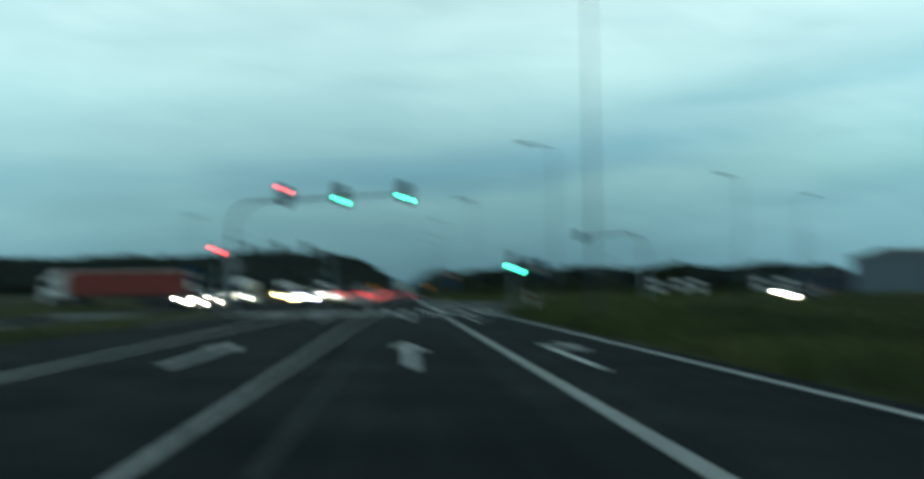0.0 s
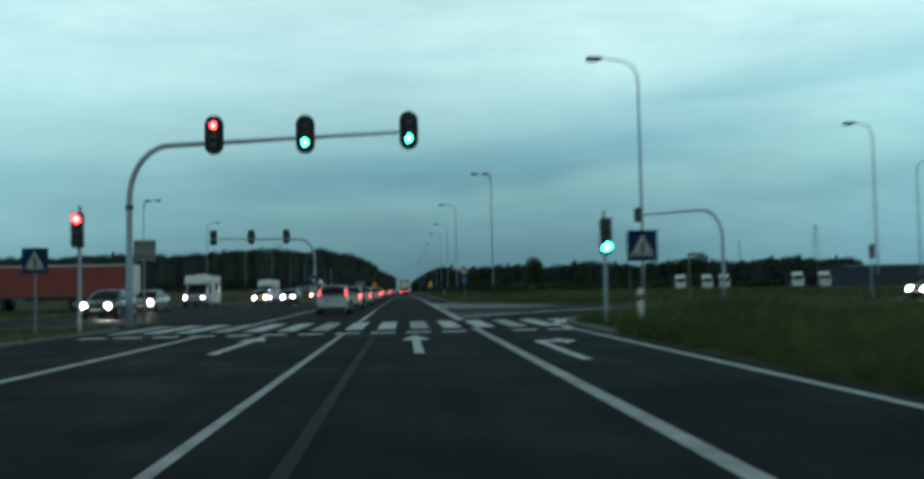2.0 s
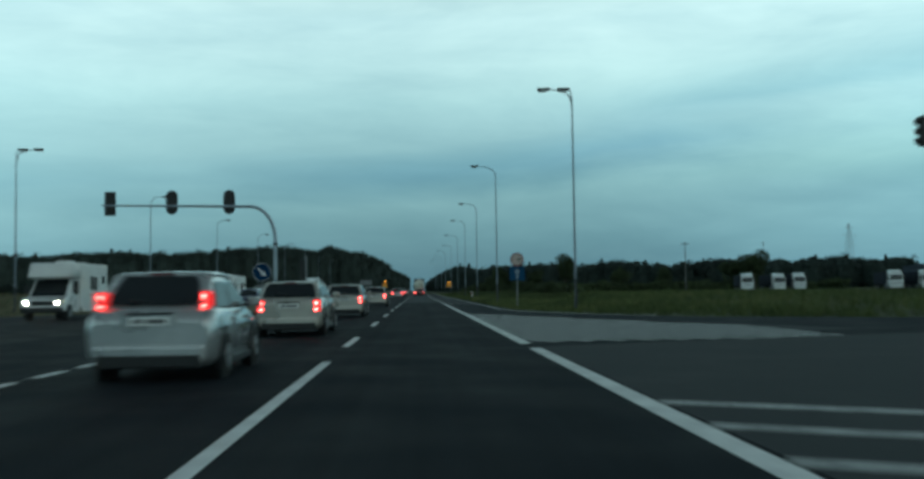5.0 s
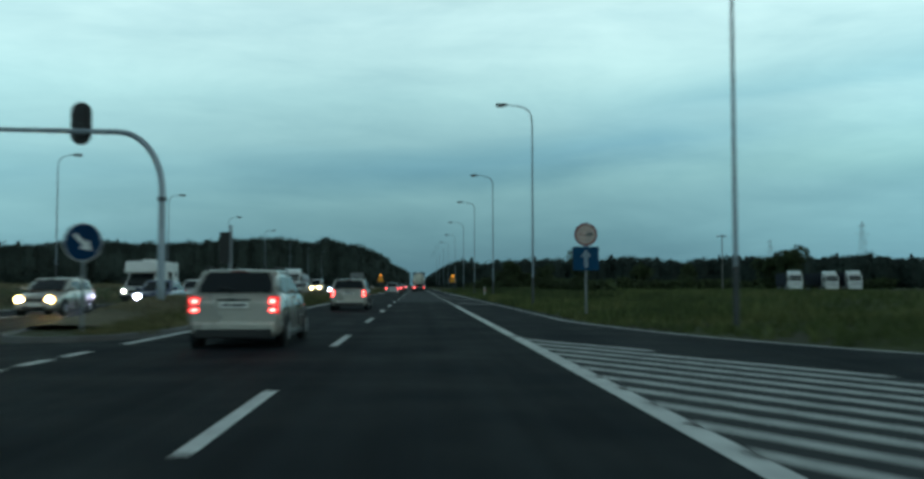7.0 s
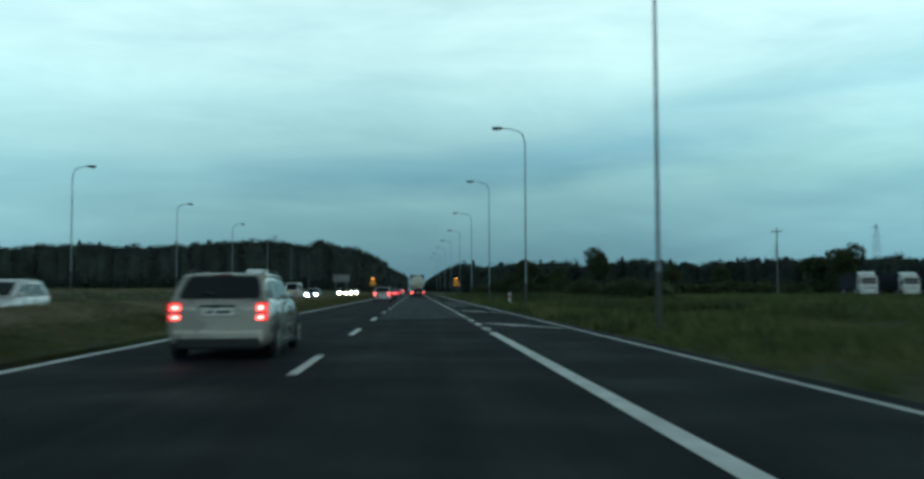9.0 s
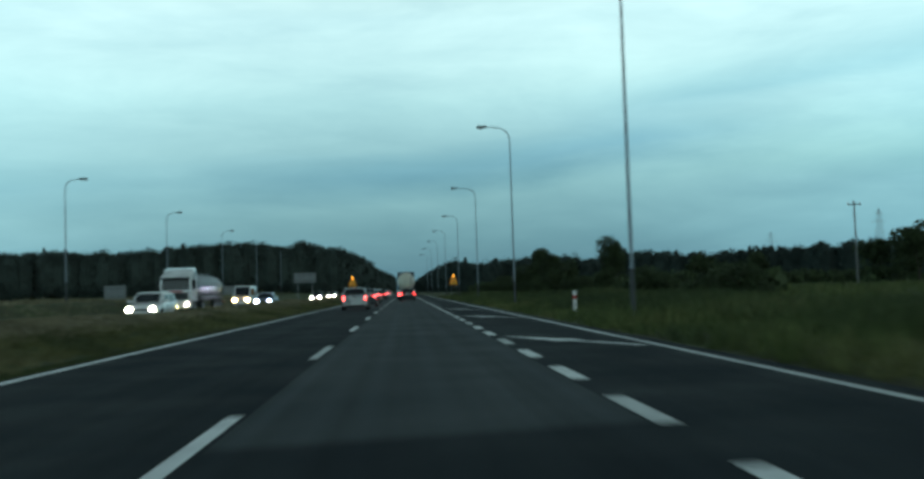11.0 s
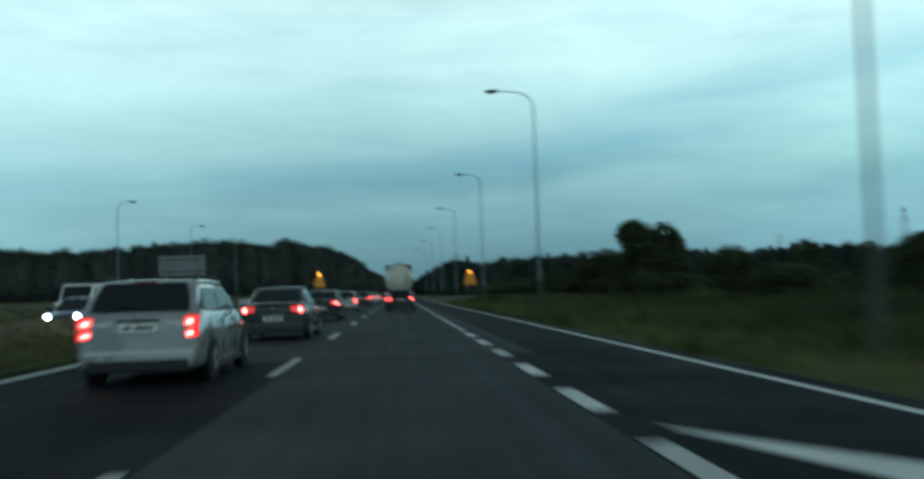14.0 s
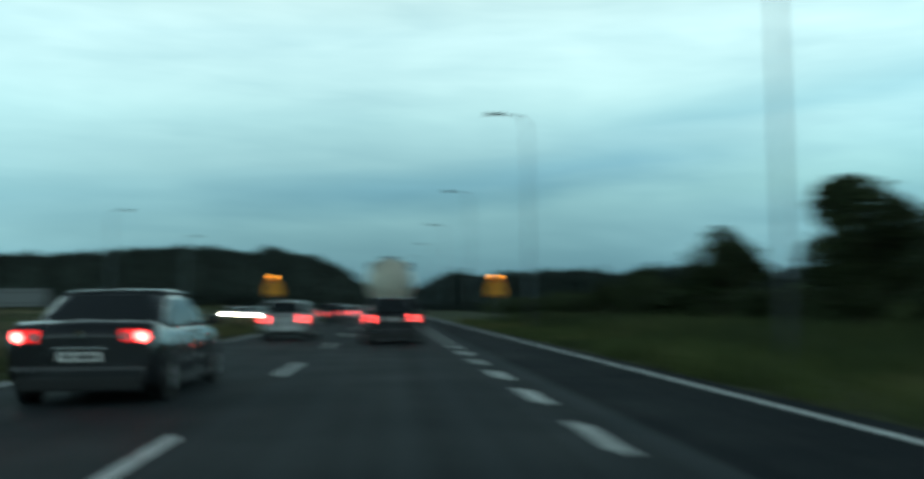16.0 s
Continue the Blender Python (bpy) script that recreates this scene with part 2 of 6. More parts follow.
RED_FADED = surface("faded_sign_red", (0.20, 0.045, 0.050), 0.5, 0, 0.12, 3, 30, 0)
# orange base raised to stand in for headlight light on the boards
ORANGE = surface("headlit_fluorescent_orange", (0.95, 0.33, 0.015), 0.4, 0, 0.06, 3, 30, 0)
AMBER_FILM = surface("amber_reflective_film", (0.98, 0.52, 0.03), 0.4, 0, 0.06, 3, 30, 0)
DARKINK = surface("sign_black", (0.02, 0.02, 0.02), 0.5, 0, 0.1, 3, 30, 0)
RUBBER = surface("tyre_rubber", (0.016, 0.016, 0.016), 0.85, 0, 0.2, 8, 60, 0.2)
ALLOY = surface("alloy_rim", (0.42, 0.43, 0.44), 0.35, 0.8, 0.1, 6, 40, 0)
CHROME = surface("chrome", (0.7, 0.7, 0.7), 0.15, 1.0, 0.05, 6, 40, 0)
GLASS_DARK = surface("tinted_window", (0.012, 0.015, 0.017), 0.06, 0, 0.1, 2, 10, 0, spec=0.6)
PLATE = surface("number_plate", (0.80, 0.80, 0.78), 0.5, 0, 0.08, 6, 40, 0)


def car_paint(name, base, metal=0.3):
    return surface(name, base, 0.30, metal, 0.08, 1.5, 8, 0, coat=0.9)


SILVER = car_paint("silver_car_paint", (0.46, 0.47, 0.47), 0.55)
BEIGE = car_paint("champagne_car_paint", (0.50, 0.47, 0.42), 0.45)
GRAPHITE = car_paint("graphite_car_paint", (0.045, 0.05, 0.056), 0.5)
BLACKCAR = car_paint("black_car_paint", (0.016, 0.017, 0.02), 0.2)
WHITECAR = car_paint("white_car_paint", (0.72, 0.73, 0.73), 0.0)
BLUECAR = car_paint("blue_car_paint", (0.05, 0.07, 0.15), 0.4)
WHITEBOX = surface("white_panel", (0.76, 0.76, 0.74), 0.5, 0, 0.10, 0.8, 20, 0)
CREAMTANK = surface("cream_tank", (0.62, 0.60, 0.50), 0.38, 0.1, 0.10, 0.8, 12, 0)
REDTARP = surface("red_tarpaulin", (0.25, 0.040, 0.030), 0.55, 0, 0.15, 0.8, 12, 0.1)
NAVYTARP = surface("navy_tarpaulin", (0.018, 0.023, 0.034), 0.9, 0, 0.15, 0.8, 12, 0.1, spec=0.1)
BLUEWALL = surface("dark_blue_cladding", (0.045, 0.058, 0.082), 0.7, 0.1, 0.12, 0.3, 4, 0, spec=0.2)
HALLWALL = surface("grey_cladding", (0.15, 0.185, 0.225), 0.6, 0.2, 0.1, 0.3, 4, 0)
TAIL_DIM = lit("tail_lens_glow", (1.0, 0.03, 0.03), 0.9, (0.45, 0.015, 0.015))
TAIL_OFF = surface("unlit_red_lens", (0.16, 0.012, 0.012), 0.25, 0, 0.1, 6, 40, 0)
def glare_lens(name, colour, power, stops, lens=None):
    """A lamp's glass with glare painted in: emission fades from middle to rim."""
    m = lit(name, colour, power, lens)
    n, l = m.node_tree.nodes, m.node_tree.links
    co = n.new("ShaderNodeTexCoord")
    off = n.new("ShaderNodeVectorMath")
    off.operation = "SUBTRACT"
    off.inputs[1].default_value = (0.5, 0.5, 0.5)
    l.new(co.outputs["Generated"], off.inputs[0])
    flat = n.new("ShaderNodeVectorMath")
    flat.operation = "MULTIPLY"
    flat.inputs[1].default_value = (1, 0, 1)
    l.new(off.outputs[0], flat.inputs[0])
    dist = n.new("ShaderNodeVectorMath")
    dist.operation = "LENGTH"
    l.new(flat.outputs[0], dist.inputs[0])
    fall = ramp(n, [(p, (v, v, v)) for p, v in stops])
    l.new(dist.outputs["Value"], fall.inputs[0])
    strength = n.new("ShaderNodeMath")
    strength.operation = "MULTIPLY"
    strength.inputs[1].default_value = power
    l.new(fall.outputs[0], strength.inputs[0])
    l.new(strength.outputs[0], n["Principled BSDF"].inputs["Emission Strength"])
    return m


# emission falloff that imitates headlight glare
GLARE = ((0.0, 1.0), (0.14, 0.25), (0.26, 0.04), (0.36, 0.006), (0.44, 0.0012), (0.5, 0.0003))
HEAD = glare_lens("headlight_on", (1.0, 0.90, 0.70), 2600.0, GLARE)
HEAD_WARM = glare_lens("warm_headlight_on", (1.0, 0.62, 0.22), 2200.0, GLARE)
HEAD_BLUE = glare_lens("xenon_headlight_on", (0.66, 0.74, 1.0), 1800.0, GLARE)
TAIL = glare_lens("tail_light_on", (1.0, 0.080, 0.070), 34.0, ((0.0, 1.0), (0.25, 0.6), (0.45, 0.22), (0.65, 0.08)), (0.5, 0.02, 0.02))
AMBER = lit("amber_lamp_on", (1.0, 0.36, 0.03), 7.0)
GREEN_ON = glare_lens("green_signal_on", (0.035, 1.0, 0.50), 50.0, ((0.0, 1.0), (0.28, 0.7), (0.40, 0.3), (0.46, 0.12), (0.5, 0.08)), (0.02, 0.3, 0.16))
RED_ON = glare_lens("red_signal_on", (1.0, 0.045, 0.045), 32.0, ((0.0, 1.0), (0.28, 0.6), (0.40, 0.25), (0.46, 0.1), (0.5, 0.07)), (0.3, 0.02, 0.02))
LENS_OFF = surface("unlit_lens", (0.03, 0.03, 0.03), 0.3, 0, 0.1, 6, 40, 0)
LAMP_GLASS = surface("lamp_glass", (0.35, 0.37, 0.37), 0.2, 0, 0.05, 6, 40, 0)

# ---- building helpers ----
def part(name, bm, material, parent=None, label=""):
    me = bpy.data.meshes.new(name)
    bm.to_mesh(me)
    bm.free()
    me.materials.append(material)
    ob = new(name, me)
    if parent is not None:
        ob.parent = parent
    return tagged(ob, label)


def share(name, source, m, parent=None):
    ob = new(name, source.data)
    ob.parent = parent
    ob.matrix_basis = m
    return ob


def raw(name, verts, faces, material, parent=None, smooth=False):
    me = bpy.data.meshes.new(name)
    me.from_pydata(verts, [], faces)
    me.materials.append(material)
    if smooth:
        me.polygons.foreach_set("use_smooth", [True] * len(me.polygons))
    ob = new(name, me)
    if parent is not None:
        ob.parent = parent
    return ob


def thing(name, x, y, z, turn, label, category, group="", kind=""):
    ob = new(name)
    ob.matrix_basis = pose(x, y, z, 0, 0, turn)
    ob.empty_display_size = 0.2
    return tagged(ob, label, category, group, kind)


def box(bm, x0, x1, y0, y1, z0, z1, bevel=0.0, seg=2):
    r = bmesh.ops.create_cube(bm, size=1)
    vs = r["verts"]
    bmesh.ops.scale(bm, vec=(x1 - x0, y1 - y0, z1 - z0), verts=vs)
    bmesh.ops.translate(bm, vec=((x0 + x1) / 2, (y0 + y1) / 2, (z0 + z1) / 2), verts=vs)
    if bevel:
        es = list({e for v in vs for e in v.link_edges})
        bmesh.ops.bevel(bm, geom=es, offset=bevel, segments=seg, affect="EDGES", profile=0.6)
    return bm


def boxm(*a, **k):
    return box(bmesh.new(), *a, **k)


def rod(bm, p0, p1, r0, r1=None, n=12, caps=True):
    p0, p1 = Vector(p0), Vector(p1)
    d = p1 - p0
    q = d.to_track_quat("Z", "Y").to_matrix().to_4x4()
    m = Matrix.Translation((p0 + p1) / 2) @ q
    bmesh.ops.create_cone(bm, cap_ends=caps, segments=n, radius1=r0, radius2=r0 if r1 is None else r1, depth=d.length, matrix=m)
    return bm


def tube(points, radii, n=12):
    """A bent pipe through the points."""
    bm = bmesh.new()
    pts = [Vector(p) for p in points]
    rings = []
    for i, p in enumerate(pts):
        d = (pts[min(i + 1, len(pts) - 1)] - pts[max(i - 1, 0)]).normalized()
        side = d.cross(Vector((0, 1, 0.01))).normalized()
        up = side.cross(d)
        r = radii[i] if isinstance(radii, (list, tuple)) else radii
        rings.append([bm.verts.new(p + r * (math.cos(a) * side + math.sin(a) * up)) for a in (2 * math.pi * k / n for k in range(n))])
    for a, b in zip(rings, rings[1:]):
        for k in range(n):
            bm.faces.new((a[k], a[(k + 1) % n], b[(k + 1) % n], b[k])).smooth = True
    bm.faces.new(rings[0][::-1])
    bm.faces.new(rings[-1])
    return bm


def plate(outline, y0, y1):
    """A flat outline in x and z, given depth along y."""
    bm = bmesh.new()
    a = [bm.verts.new((x, y0, z)) for x, z in outline]
    b = [bm.verts.new((x, y1, z)) for x, z in outline]
    n = len(outline)
    bm.faces.new(a)
    bm.faces.new(b[::-1])
    for k in range(n):
        bm.faces.new((a[k], b[k], b[(k + 1) % n], a[(k + 1) % n]))
    bmesh.ops.recalc_face_normals(bm, faces=bm.faces)
    return bm


def disc(r, n=28, cx=0.0, cz=0.0):
    return [(cx + r * math.cos(2 * math.pi * k / n), cz + r * math.sin(2 * math.pi * k / n)) for k in range(n)]


def stadium(w, h, n=10):
    r = w / 2
    up = [(r * math.cos(math.pi * k / n), h / 2 - r + r * math.sin(math.pi * k / n)) for k in range(n + 1)]
    return up + [(-x, -z) for x, z in up]


def slab(outline, z0, z1):
    """A flat outline in x and y, given height."""
    bm = bmesh.new()
    a = [bm.verts.new((x, y, z0)) for x, y in outline]
    b = [bm.verts.new((x, y, z1)) for x, y in outline]
    n = len(outline)
    bm.faces.new(a[::-1])
    bm.faces.new(b)
    for k in range(n):
        bm.faces.new((a[k], a[(k + 1) % n], b[(k + 1) % n], b[k]))
    bmesh.ops.recalc_face_normals(bm, faces=bm.faces)
    return bm


def bent(points, n=8):
    """A smooth open line through the points (Catmull-Rom), in x and y."""
    p = [Vector((*q, 0)) for q in points]
    p = [2 * p[0] - p[1], *p, 2 * p[-1] - p[-2]]
    line = []
    for a, b, c, d in zip(p, p[1:], p[2:], p[3:]):
        for k in range(n):
            t = k / n
            line.append(0.5 * (2 * b + (c - a) * t + (2 * a - 5 * b + 4 * c - d) * t * t + (3 * b - a - 3 * c + d) * t ** 3))
    line.append(p[-2])
    return [(v.x, v.y) for v in line]


def ribbon(points, half, z0, z1):
    p = [Vector((*q, 0)) for q in points]
    left, right = [], []
    for i, q in enumerate(p):
        d = (p[min(i + 1, len(p) - 1)] - p[max(i - 1, 0)]).normalized()
        s = Vector((-d.y, d.x, 0)) * half
        left.append((q.x + s.x, q.y + s.y))
        right.append((q.x - s.x, q.y - s.y))
    bm = bmesh.new()
    rows = [[bm.verts.new((*a, z0)), bm.verts.new((*a, z1)), bm.verts.new((*b, z1)), bm.verts.new((*b, z0))] for a, b in zip(left, right)]
    for a, b in zip(rows, rows[1:]):
        for k in range(3):
            bm.faces.new((a[k], b[k], b[k + 1], a[k + 1]))
    bm.faces.new(rows[0])
    bm.faces.new(rows[-1][::-1])
    bmesh.ops.recalc_face_normals(bm, faces=bm.faces)
    return bm


# ---- ground and roads ----
FAR_Y = 1500.0


def smooth(u):
    u = max(0.0, min(1.0, u))
    return u * u * (3 - 2 * u)


def height(x, y):
    """The land: level by the roads and side roads, a low rise under the far wood."""
    rise = max(0.0, min(1.0, (y - 600) / 160)) * max(0.0, min(1.0, (-x - 28) / 60)) * 7.0
    lumps = 0.05 * math.sin(x * 0.9 + 1.3 * math.sin(y * 0.21)) + 0.04 * math.sin(y * 0.53 + x * 0.3)
    away = max(0.0, min(1.0, (max(x - 7, -x - 24)) / 8))
    side = abs(y - 106) - 15 if x > 0 else abs(y - 130.5) - 13
    away *= max(0.0, min(1.0, side / 6)) if -140 < x < 135 else 1.0
    west = smooth((-x - 21.2) / 4.5) * smooth((y - 146) / 30) * (1 - smooth((y - 560) / 80)) * 1.1
    return -0.06 + rise + west + away * (lumps + 0.10)


def bank(x, y):
    """The grassy bank on the median north of the crossing."""
    prof = ((-9.92, 0.02), (-9.72, 0.38), (-9.4, 0.60), (-9.0, 0.67), (-8.5, 0.60), (-7.7, 0.37), (-6.8, 0.12), (-6.2, 0.052))
    z = float(np.interp(x, [p[0] for p in prof], [p[1] for p in prof]))
    grow = smooth((y - 130) / 15) * (1.0 + 0.25 * (1 - smooth((y - 165) / 35)) + 0.10 * math.sin(y * 0.11) + 0.05 * math.sin(y * 0.37 + x))
    return 0.052 + (z - 0.052) * grow


def axis_steps(spans):
    vals = []
    for a, b, s in spans:
        n = max(1, round((b - a) / s))
        vals += [a + (b - a) * k / n for k in range(n)]
    return vals + [spans[-1][1]]


gx = axis_steps([(-3500, -400, 310), (-400, -60, 34), (-60, -32, 4), (-32, -20, 1), (-20, 6, 4), (6, 30, 1.5), (30, 120, 9), (120, 400, 40), (400, 3500, 310)])
gy = axis_steps([(-600, -40, 80), (-40, 340, 3), (340, 720, 12), (720, 1500, 60), (1500, 4500, 500)])
verts = [(x, y, height(x, y)) for y in gy for x in gx]
w = len(gx)
faces = [(j * w + i, j * w + i + 1, (j + 1) * w + i + 1, (j + 1) * w + i) for j in range(len(gy) - 1) for i in range(w - 1)]
tagged(raw("ground", verts, faces, EARTH, smooth=True), "dark green grassland beside the road", "ground", kind="structure")

R_EDGE, L_EDGE = 5.15, -6.05
junction_right = bent([(5.15, 70.0), (5.3, 77.4), (5.85, 79.9), (7.2, 83.7), (9.4, 87.2), (14, 91.5), (24, 95.5), (44, 97.5), (130, 98)], 6)
junction_back = bent([(130, 113), (40, 113), (22, 114.5), (13, 119), (9.2, 123.5), (6.8, 129.9), (5.15, 139)], 6)
main_right = [(R_EDGE, -60), *junction_right, *junction_back, (R_EDGE, 420), (3.6, 560), (3.6, FAR_Y), (L_EDGE, FAR_Y), (L_EDGE, 131), (-7.0, 129.6)]


def sheet(name, outline, z0, z1, material, label):
    bm = slab(outline, z0, z1)
    bmesh.ops.triangulate(bm, faces=[f for f in bm.faces if len(f.verts) > 4])
    return tagged(part(name, bm, material), label, "road", kind="structure")


sheet("road", [(-9.25, -60), *main_right, (-9.9, 129.0), (-9.9, 84.0), (-9.25, 80.4)], -0.3, 0.0, ASPHALT, "dark damp asphalt carriageway with white markings")
sheet("road_opposite", [(-9.96, 84.0), (-9.96, 135.0), (-9.96, FAR_Y), (-20.6, FAR_Y), (-20.6, 146), (-24, 139), (-34, 137), (-140, 137), (-140, 124),
                        (-34, 124), (-24, 121), (-20.6, 114), (-20.6, -60), (-13.4, -60), (-13.4, 80.4), (-12.2, 82.4), (-10.4, 82.6)], -0.3, -0.004, ASPHALT,
      "dark asphalt carriageway for the oncoming traffic")
# triangular refuge in older, paler asphalt by the slip road
refuge = bent([(2.35, 85.8), (4.4, 89.3), (7.2, 93.3), (10.6, 97.0), (14.5, 101.4)], 6)
sheet("traffic_island", [*refuge, (15.5, 106.6), (10.5, 105.4), (5.7, 103.9), (2.3, 102.6)], -0.05, 0.012, ASPHALT_OLD, "pale grey worn asphalt refuge beside the slip road")


sheet("old_surface", [(-1.5, 178.0), (2.02, 178.6), (2.02, 239.0), (-1.5, 239.4)], -0.1, 0.0015, ASPHALT_WORN, "paler worn asphalt in the through lane")
sheet("old_surface", [(-5.98, 239.5), (2.75, 239.1), (2.75, 620), (-5.98, 620)], -0.1, 0.002, ASPHALT_WORN, "paler worn asphalt on the two through lanes")


def kerb(points, label, top=0.09):
    """A row of single kerb stones, a metre long each, with open joints."""
    k = thing("kerb", 0, 0, 0, 0, label, "kerb", kind="structure")
    p = [Vector((*q, 0)) for q in points]
    run, spot = 0.0, [p[0]]
    for a, b in zip(p, p[1:]):
        d = (b - a).length
        while run + d >= 1.0:
            a = a + (b - a).normalized() * (1.0 - run)
            spot.append(a)
            run, d = 0.0, (b - a).length
        run += d
    stone = None
    for a, b in zip(spot, spot[1:]):
        m = Matrix.Translation((a + b) / 2) @ Matrix.Rotation(math.atan2((b - a).y, (b - a).x), 4, "Z") @ Matrix.Rotation(random.uniform(-0.012, 0.012), 4, "X")
        if stone is None:
            stone = part("kerb_stone", boxm(-0.493, 0.493, -0.08, 0.08, -0.25, top, bevel=0.018, seg=1), KERB, k)
            stone.matrix_basis = m
        else:
            share("kerb_stone", stone, m, k)
    return k


kerb([(x + 0.1, y) for x, y in junction_right[:40]], "weathered concrete kerb round the corner")
kerb([(-9.35, 60), (-9.35, 78), (-9.8, 80.6), (-10.8, 81.8), (-11.9, 81.8), (-12.9, 80.6), (-13.3, 78), (-13.3, 60)], "concrete kerb round the end of the median")
kerb([(-6.2, 138), (-6.2, 134), (-6.7, 131.0), (-7.9, 130.0), (-9.2, 131.0), (-9.8, 134), (-9.8, 138)], "concrete kerb round the end of the grass median")
tagged(part("median_south", slab([(-9.4, -60), (-9.4, 78), (-9.9, 80.5), (-10.8, 81.7), (-11.9, 81.7), (-12.8, 80.5), (-13.25, 78), (-13.25, -60)], -0.2, 0.05), EARTH), "grass-covered median before the crossing", "median", kind="structure")
tagged(part("median_north", slab([(-6.15, FAR_Y), (-6.25, 134), (-6.8, 131.2), (-7.9, 130.3), (-9.1, 131.2), (-9.7, 134), (-9.8, FAR_Y)], -0.2, 0.05), EARTH), "grass-covered median between the carriageways", "median", kind="structure")

bx = [-9.9, -9.72, -9.55, -9.4, -9.2, -9.0, -8.75, -8.5, -8.1, -7.7, -7.2, -6.8, -6.5, -6.22]
by = [134 + 1.5 * k for k in range(180)] + [404 + 14 * k for k in range(79)]
verts = [(x, y, bank(x, y) if x > -9.9 else -0.1) for y in by for x in bx]
faces = [(j * len(bx) + i, j * len(bx) + i + 1, (j + 1) * len(bx) + i + 1, (j + 1) * len(bx) + i) for j in range(len(by) - 1) for i in range(len(bx) - 1)]
rows_of = len(bx) - 1
crest = bx.index(-7.7)
near_side = [f for k, f in enumerate(faces) if k % rows_of >= crest]
far_side = [f for k, f in enumerate(faces) if k % rows_of < crest]
tagged(raw("median_bank", verts, near_side, EARTH, smooth=True), "low grassy bank along the median", "bank", kind="structure")
tagged(raw("median_crest", verts, far_side, DRYEARTH, smooth=True), "dry pale crest of the median bank", "bank", kind="structure")

# ---- road markings ----
MZ = 0.004


def marking(name, label):
    return thing(name, 0, 0, 0, 0, label, "road marking", kind="structure")


def strip(parent, name, x0, x1, y0, y1, material=PAINT, lean=0.0):
    """A painted bar; lean shifts its far end sideways."""
    bm = slab([(x0, y0), (x1, y0), (x1 + lean, y1), (x0 + lean, y1)], -0.02, MZ)
    return part(name, bm, material, parent)


zebra = marking("crosswalk", "worn white zebra crossing stripes on dark asphalt")
for k in range(-9, 6):
    cx = 0.52 + 1.0 * k
    strip(zebra, "stripe", cx - 0.27 + 0.02 * math.sin(k * 3), cx + 0.27, 75.5 + 0.06 * math.sin(k * 2), 82.0, PAINT if k % 3 else PAINT_WORN)
for k in range(-19, -9):
    cx = 0.52 + 1.0 * k
    if cx < -13.8:
        strip(zebra, "stripe", cx - 0.26, cx + 0.26, 75.5, 81.8, PAINT_WORN)
stop = marking("stop_line", "broken white stop line before the crossing")
for k in range(14):
    x0 = -8.7 + 0.98 * k
    if x0 < 4.4 and not 1.5 < x0 < 2.3:
        strip(stop, "dash", x0, x0 + 0.66, 72.7, 73.35)

lane = marking("lane_line", "broken white line between the two lanes")
for k in range(2, 40):
    y0 = 80 + 12 * k
    strip(lane, "dash", -1.70, -1.55, y0, y0 + 4, PAINT_WORN if k % 4 == 1 else PAINT)
strip(lane, "dash", -1.66, -1.545, 20, 72.4, PAINT_WORN)
strip(lane, "dash", -1.68, -1.53, 82.4, 99.6)
left_line = marking("left_edge_line", "solid white line along the left lane")
strip(left_line, "stroke", -5.53, -5.40, -40, 72.4)
strip(left_line, "stroke", -5.92, -5.74, 129, FAR_Y)
strip(left_line, "stroke", -5.49, -5.32, 82.6, 89.15)
for k in range(20):
    strip(left_line, "stroke", -5.51 - 0.02 * k, -5.34 - 0.02 * k, 90.0 + 1.87 * k, 91.12 + 1.87 * k)
turn_line = marking("turn_lane_line", "solid white line of the right turning lane")
strip(turn_line, "stroke", 2.04, 2.22, -40, 75.2, PAINT_WORN)
strip(turn_line, "stroke", 2.05, 2.29, 82.4, 102.4)
right_line = marking("right_edge_line", "solid white line along the verge")
strip(right_line, "stroke", 4.70, 4.82, -40, 73.5)
part("stroke", ribbon(bent([(4.76, 73.5), (4.95, 77.2), (5.5, 80.0), (6.95, 84.0), (9.1, 87.6), (13.8, 92.0), (24, 96.0)], 6), 0.10, -0.02, MZ + 0.002), PAINT, right_line)
part("stroke", ribbon(bent([(9.6, 122.9), (7.6, 127.0), (6.0, 132.5), (4.9, 139.5), (4.76, 145.0)], 6), 0.08, -0.02, MZ), PAINT_WORN, right_line)
strip(right_line, "stroke", 4.68, 4.81, 145.0, 192.0, PAINT_WORN)
strip(right_line, "stroke", 4.66, 4.79, 192.0, 400)
island_line = marking("island_line", "white outline of the traffic island")
part("stroke", ribbon(bent([(2.2, 85.4), (4.4, 89.1), (7.3, 93.1), (10.7, 96.8), (14.7, 101.3)], 6), 0.09, -0.02, 0.016), PAINT, island_line)
for k in range(4):
    part("hatch_bar", ribbon([(2.3, 88.0 + 1.7 * k), (3.1 + 0.75 * k, 87.6 + 1.25 * k)], 0.10, -0.02, 0.016), PAINT_WORN, island_line)

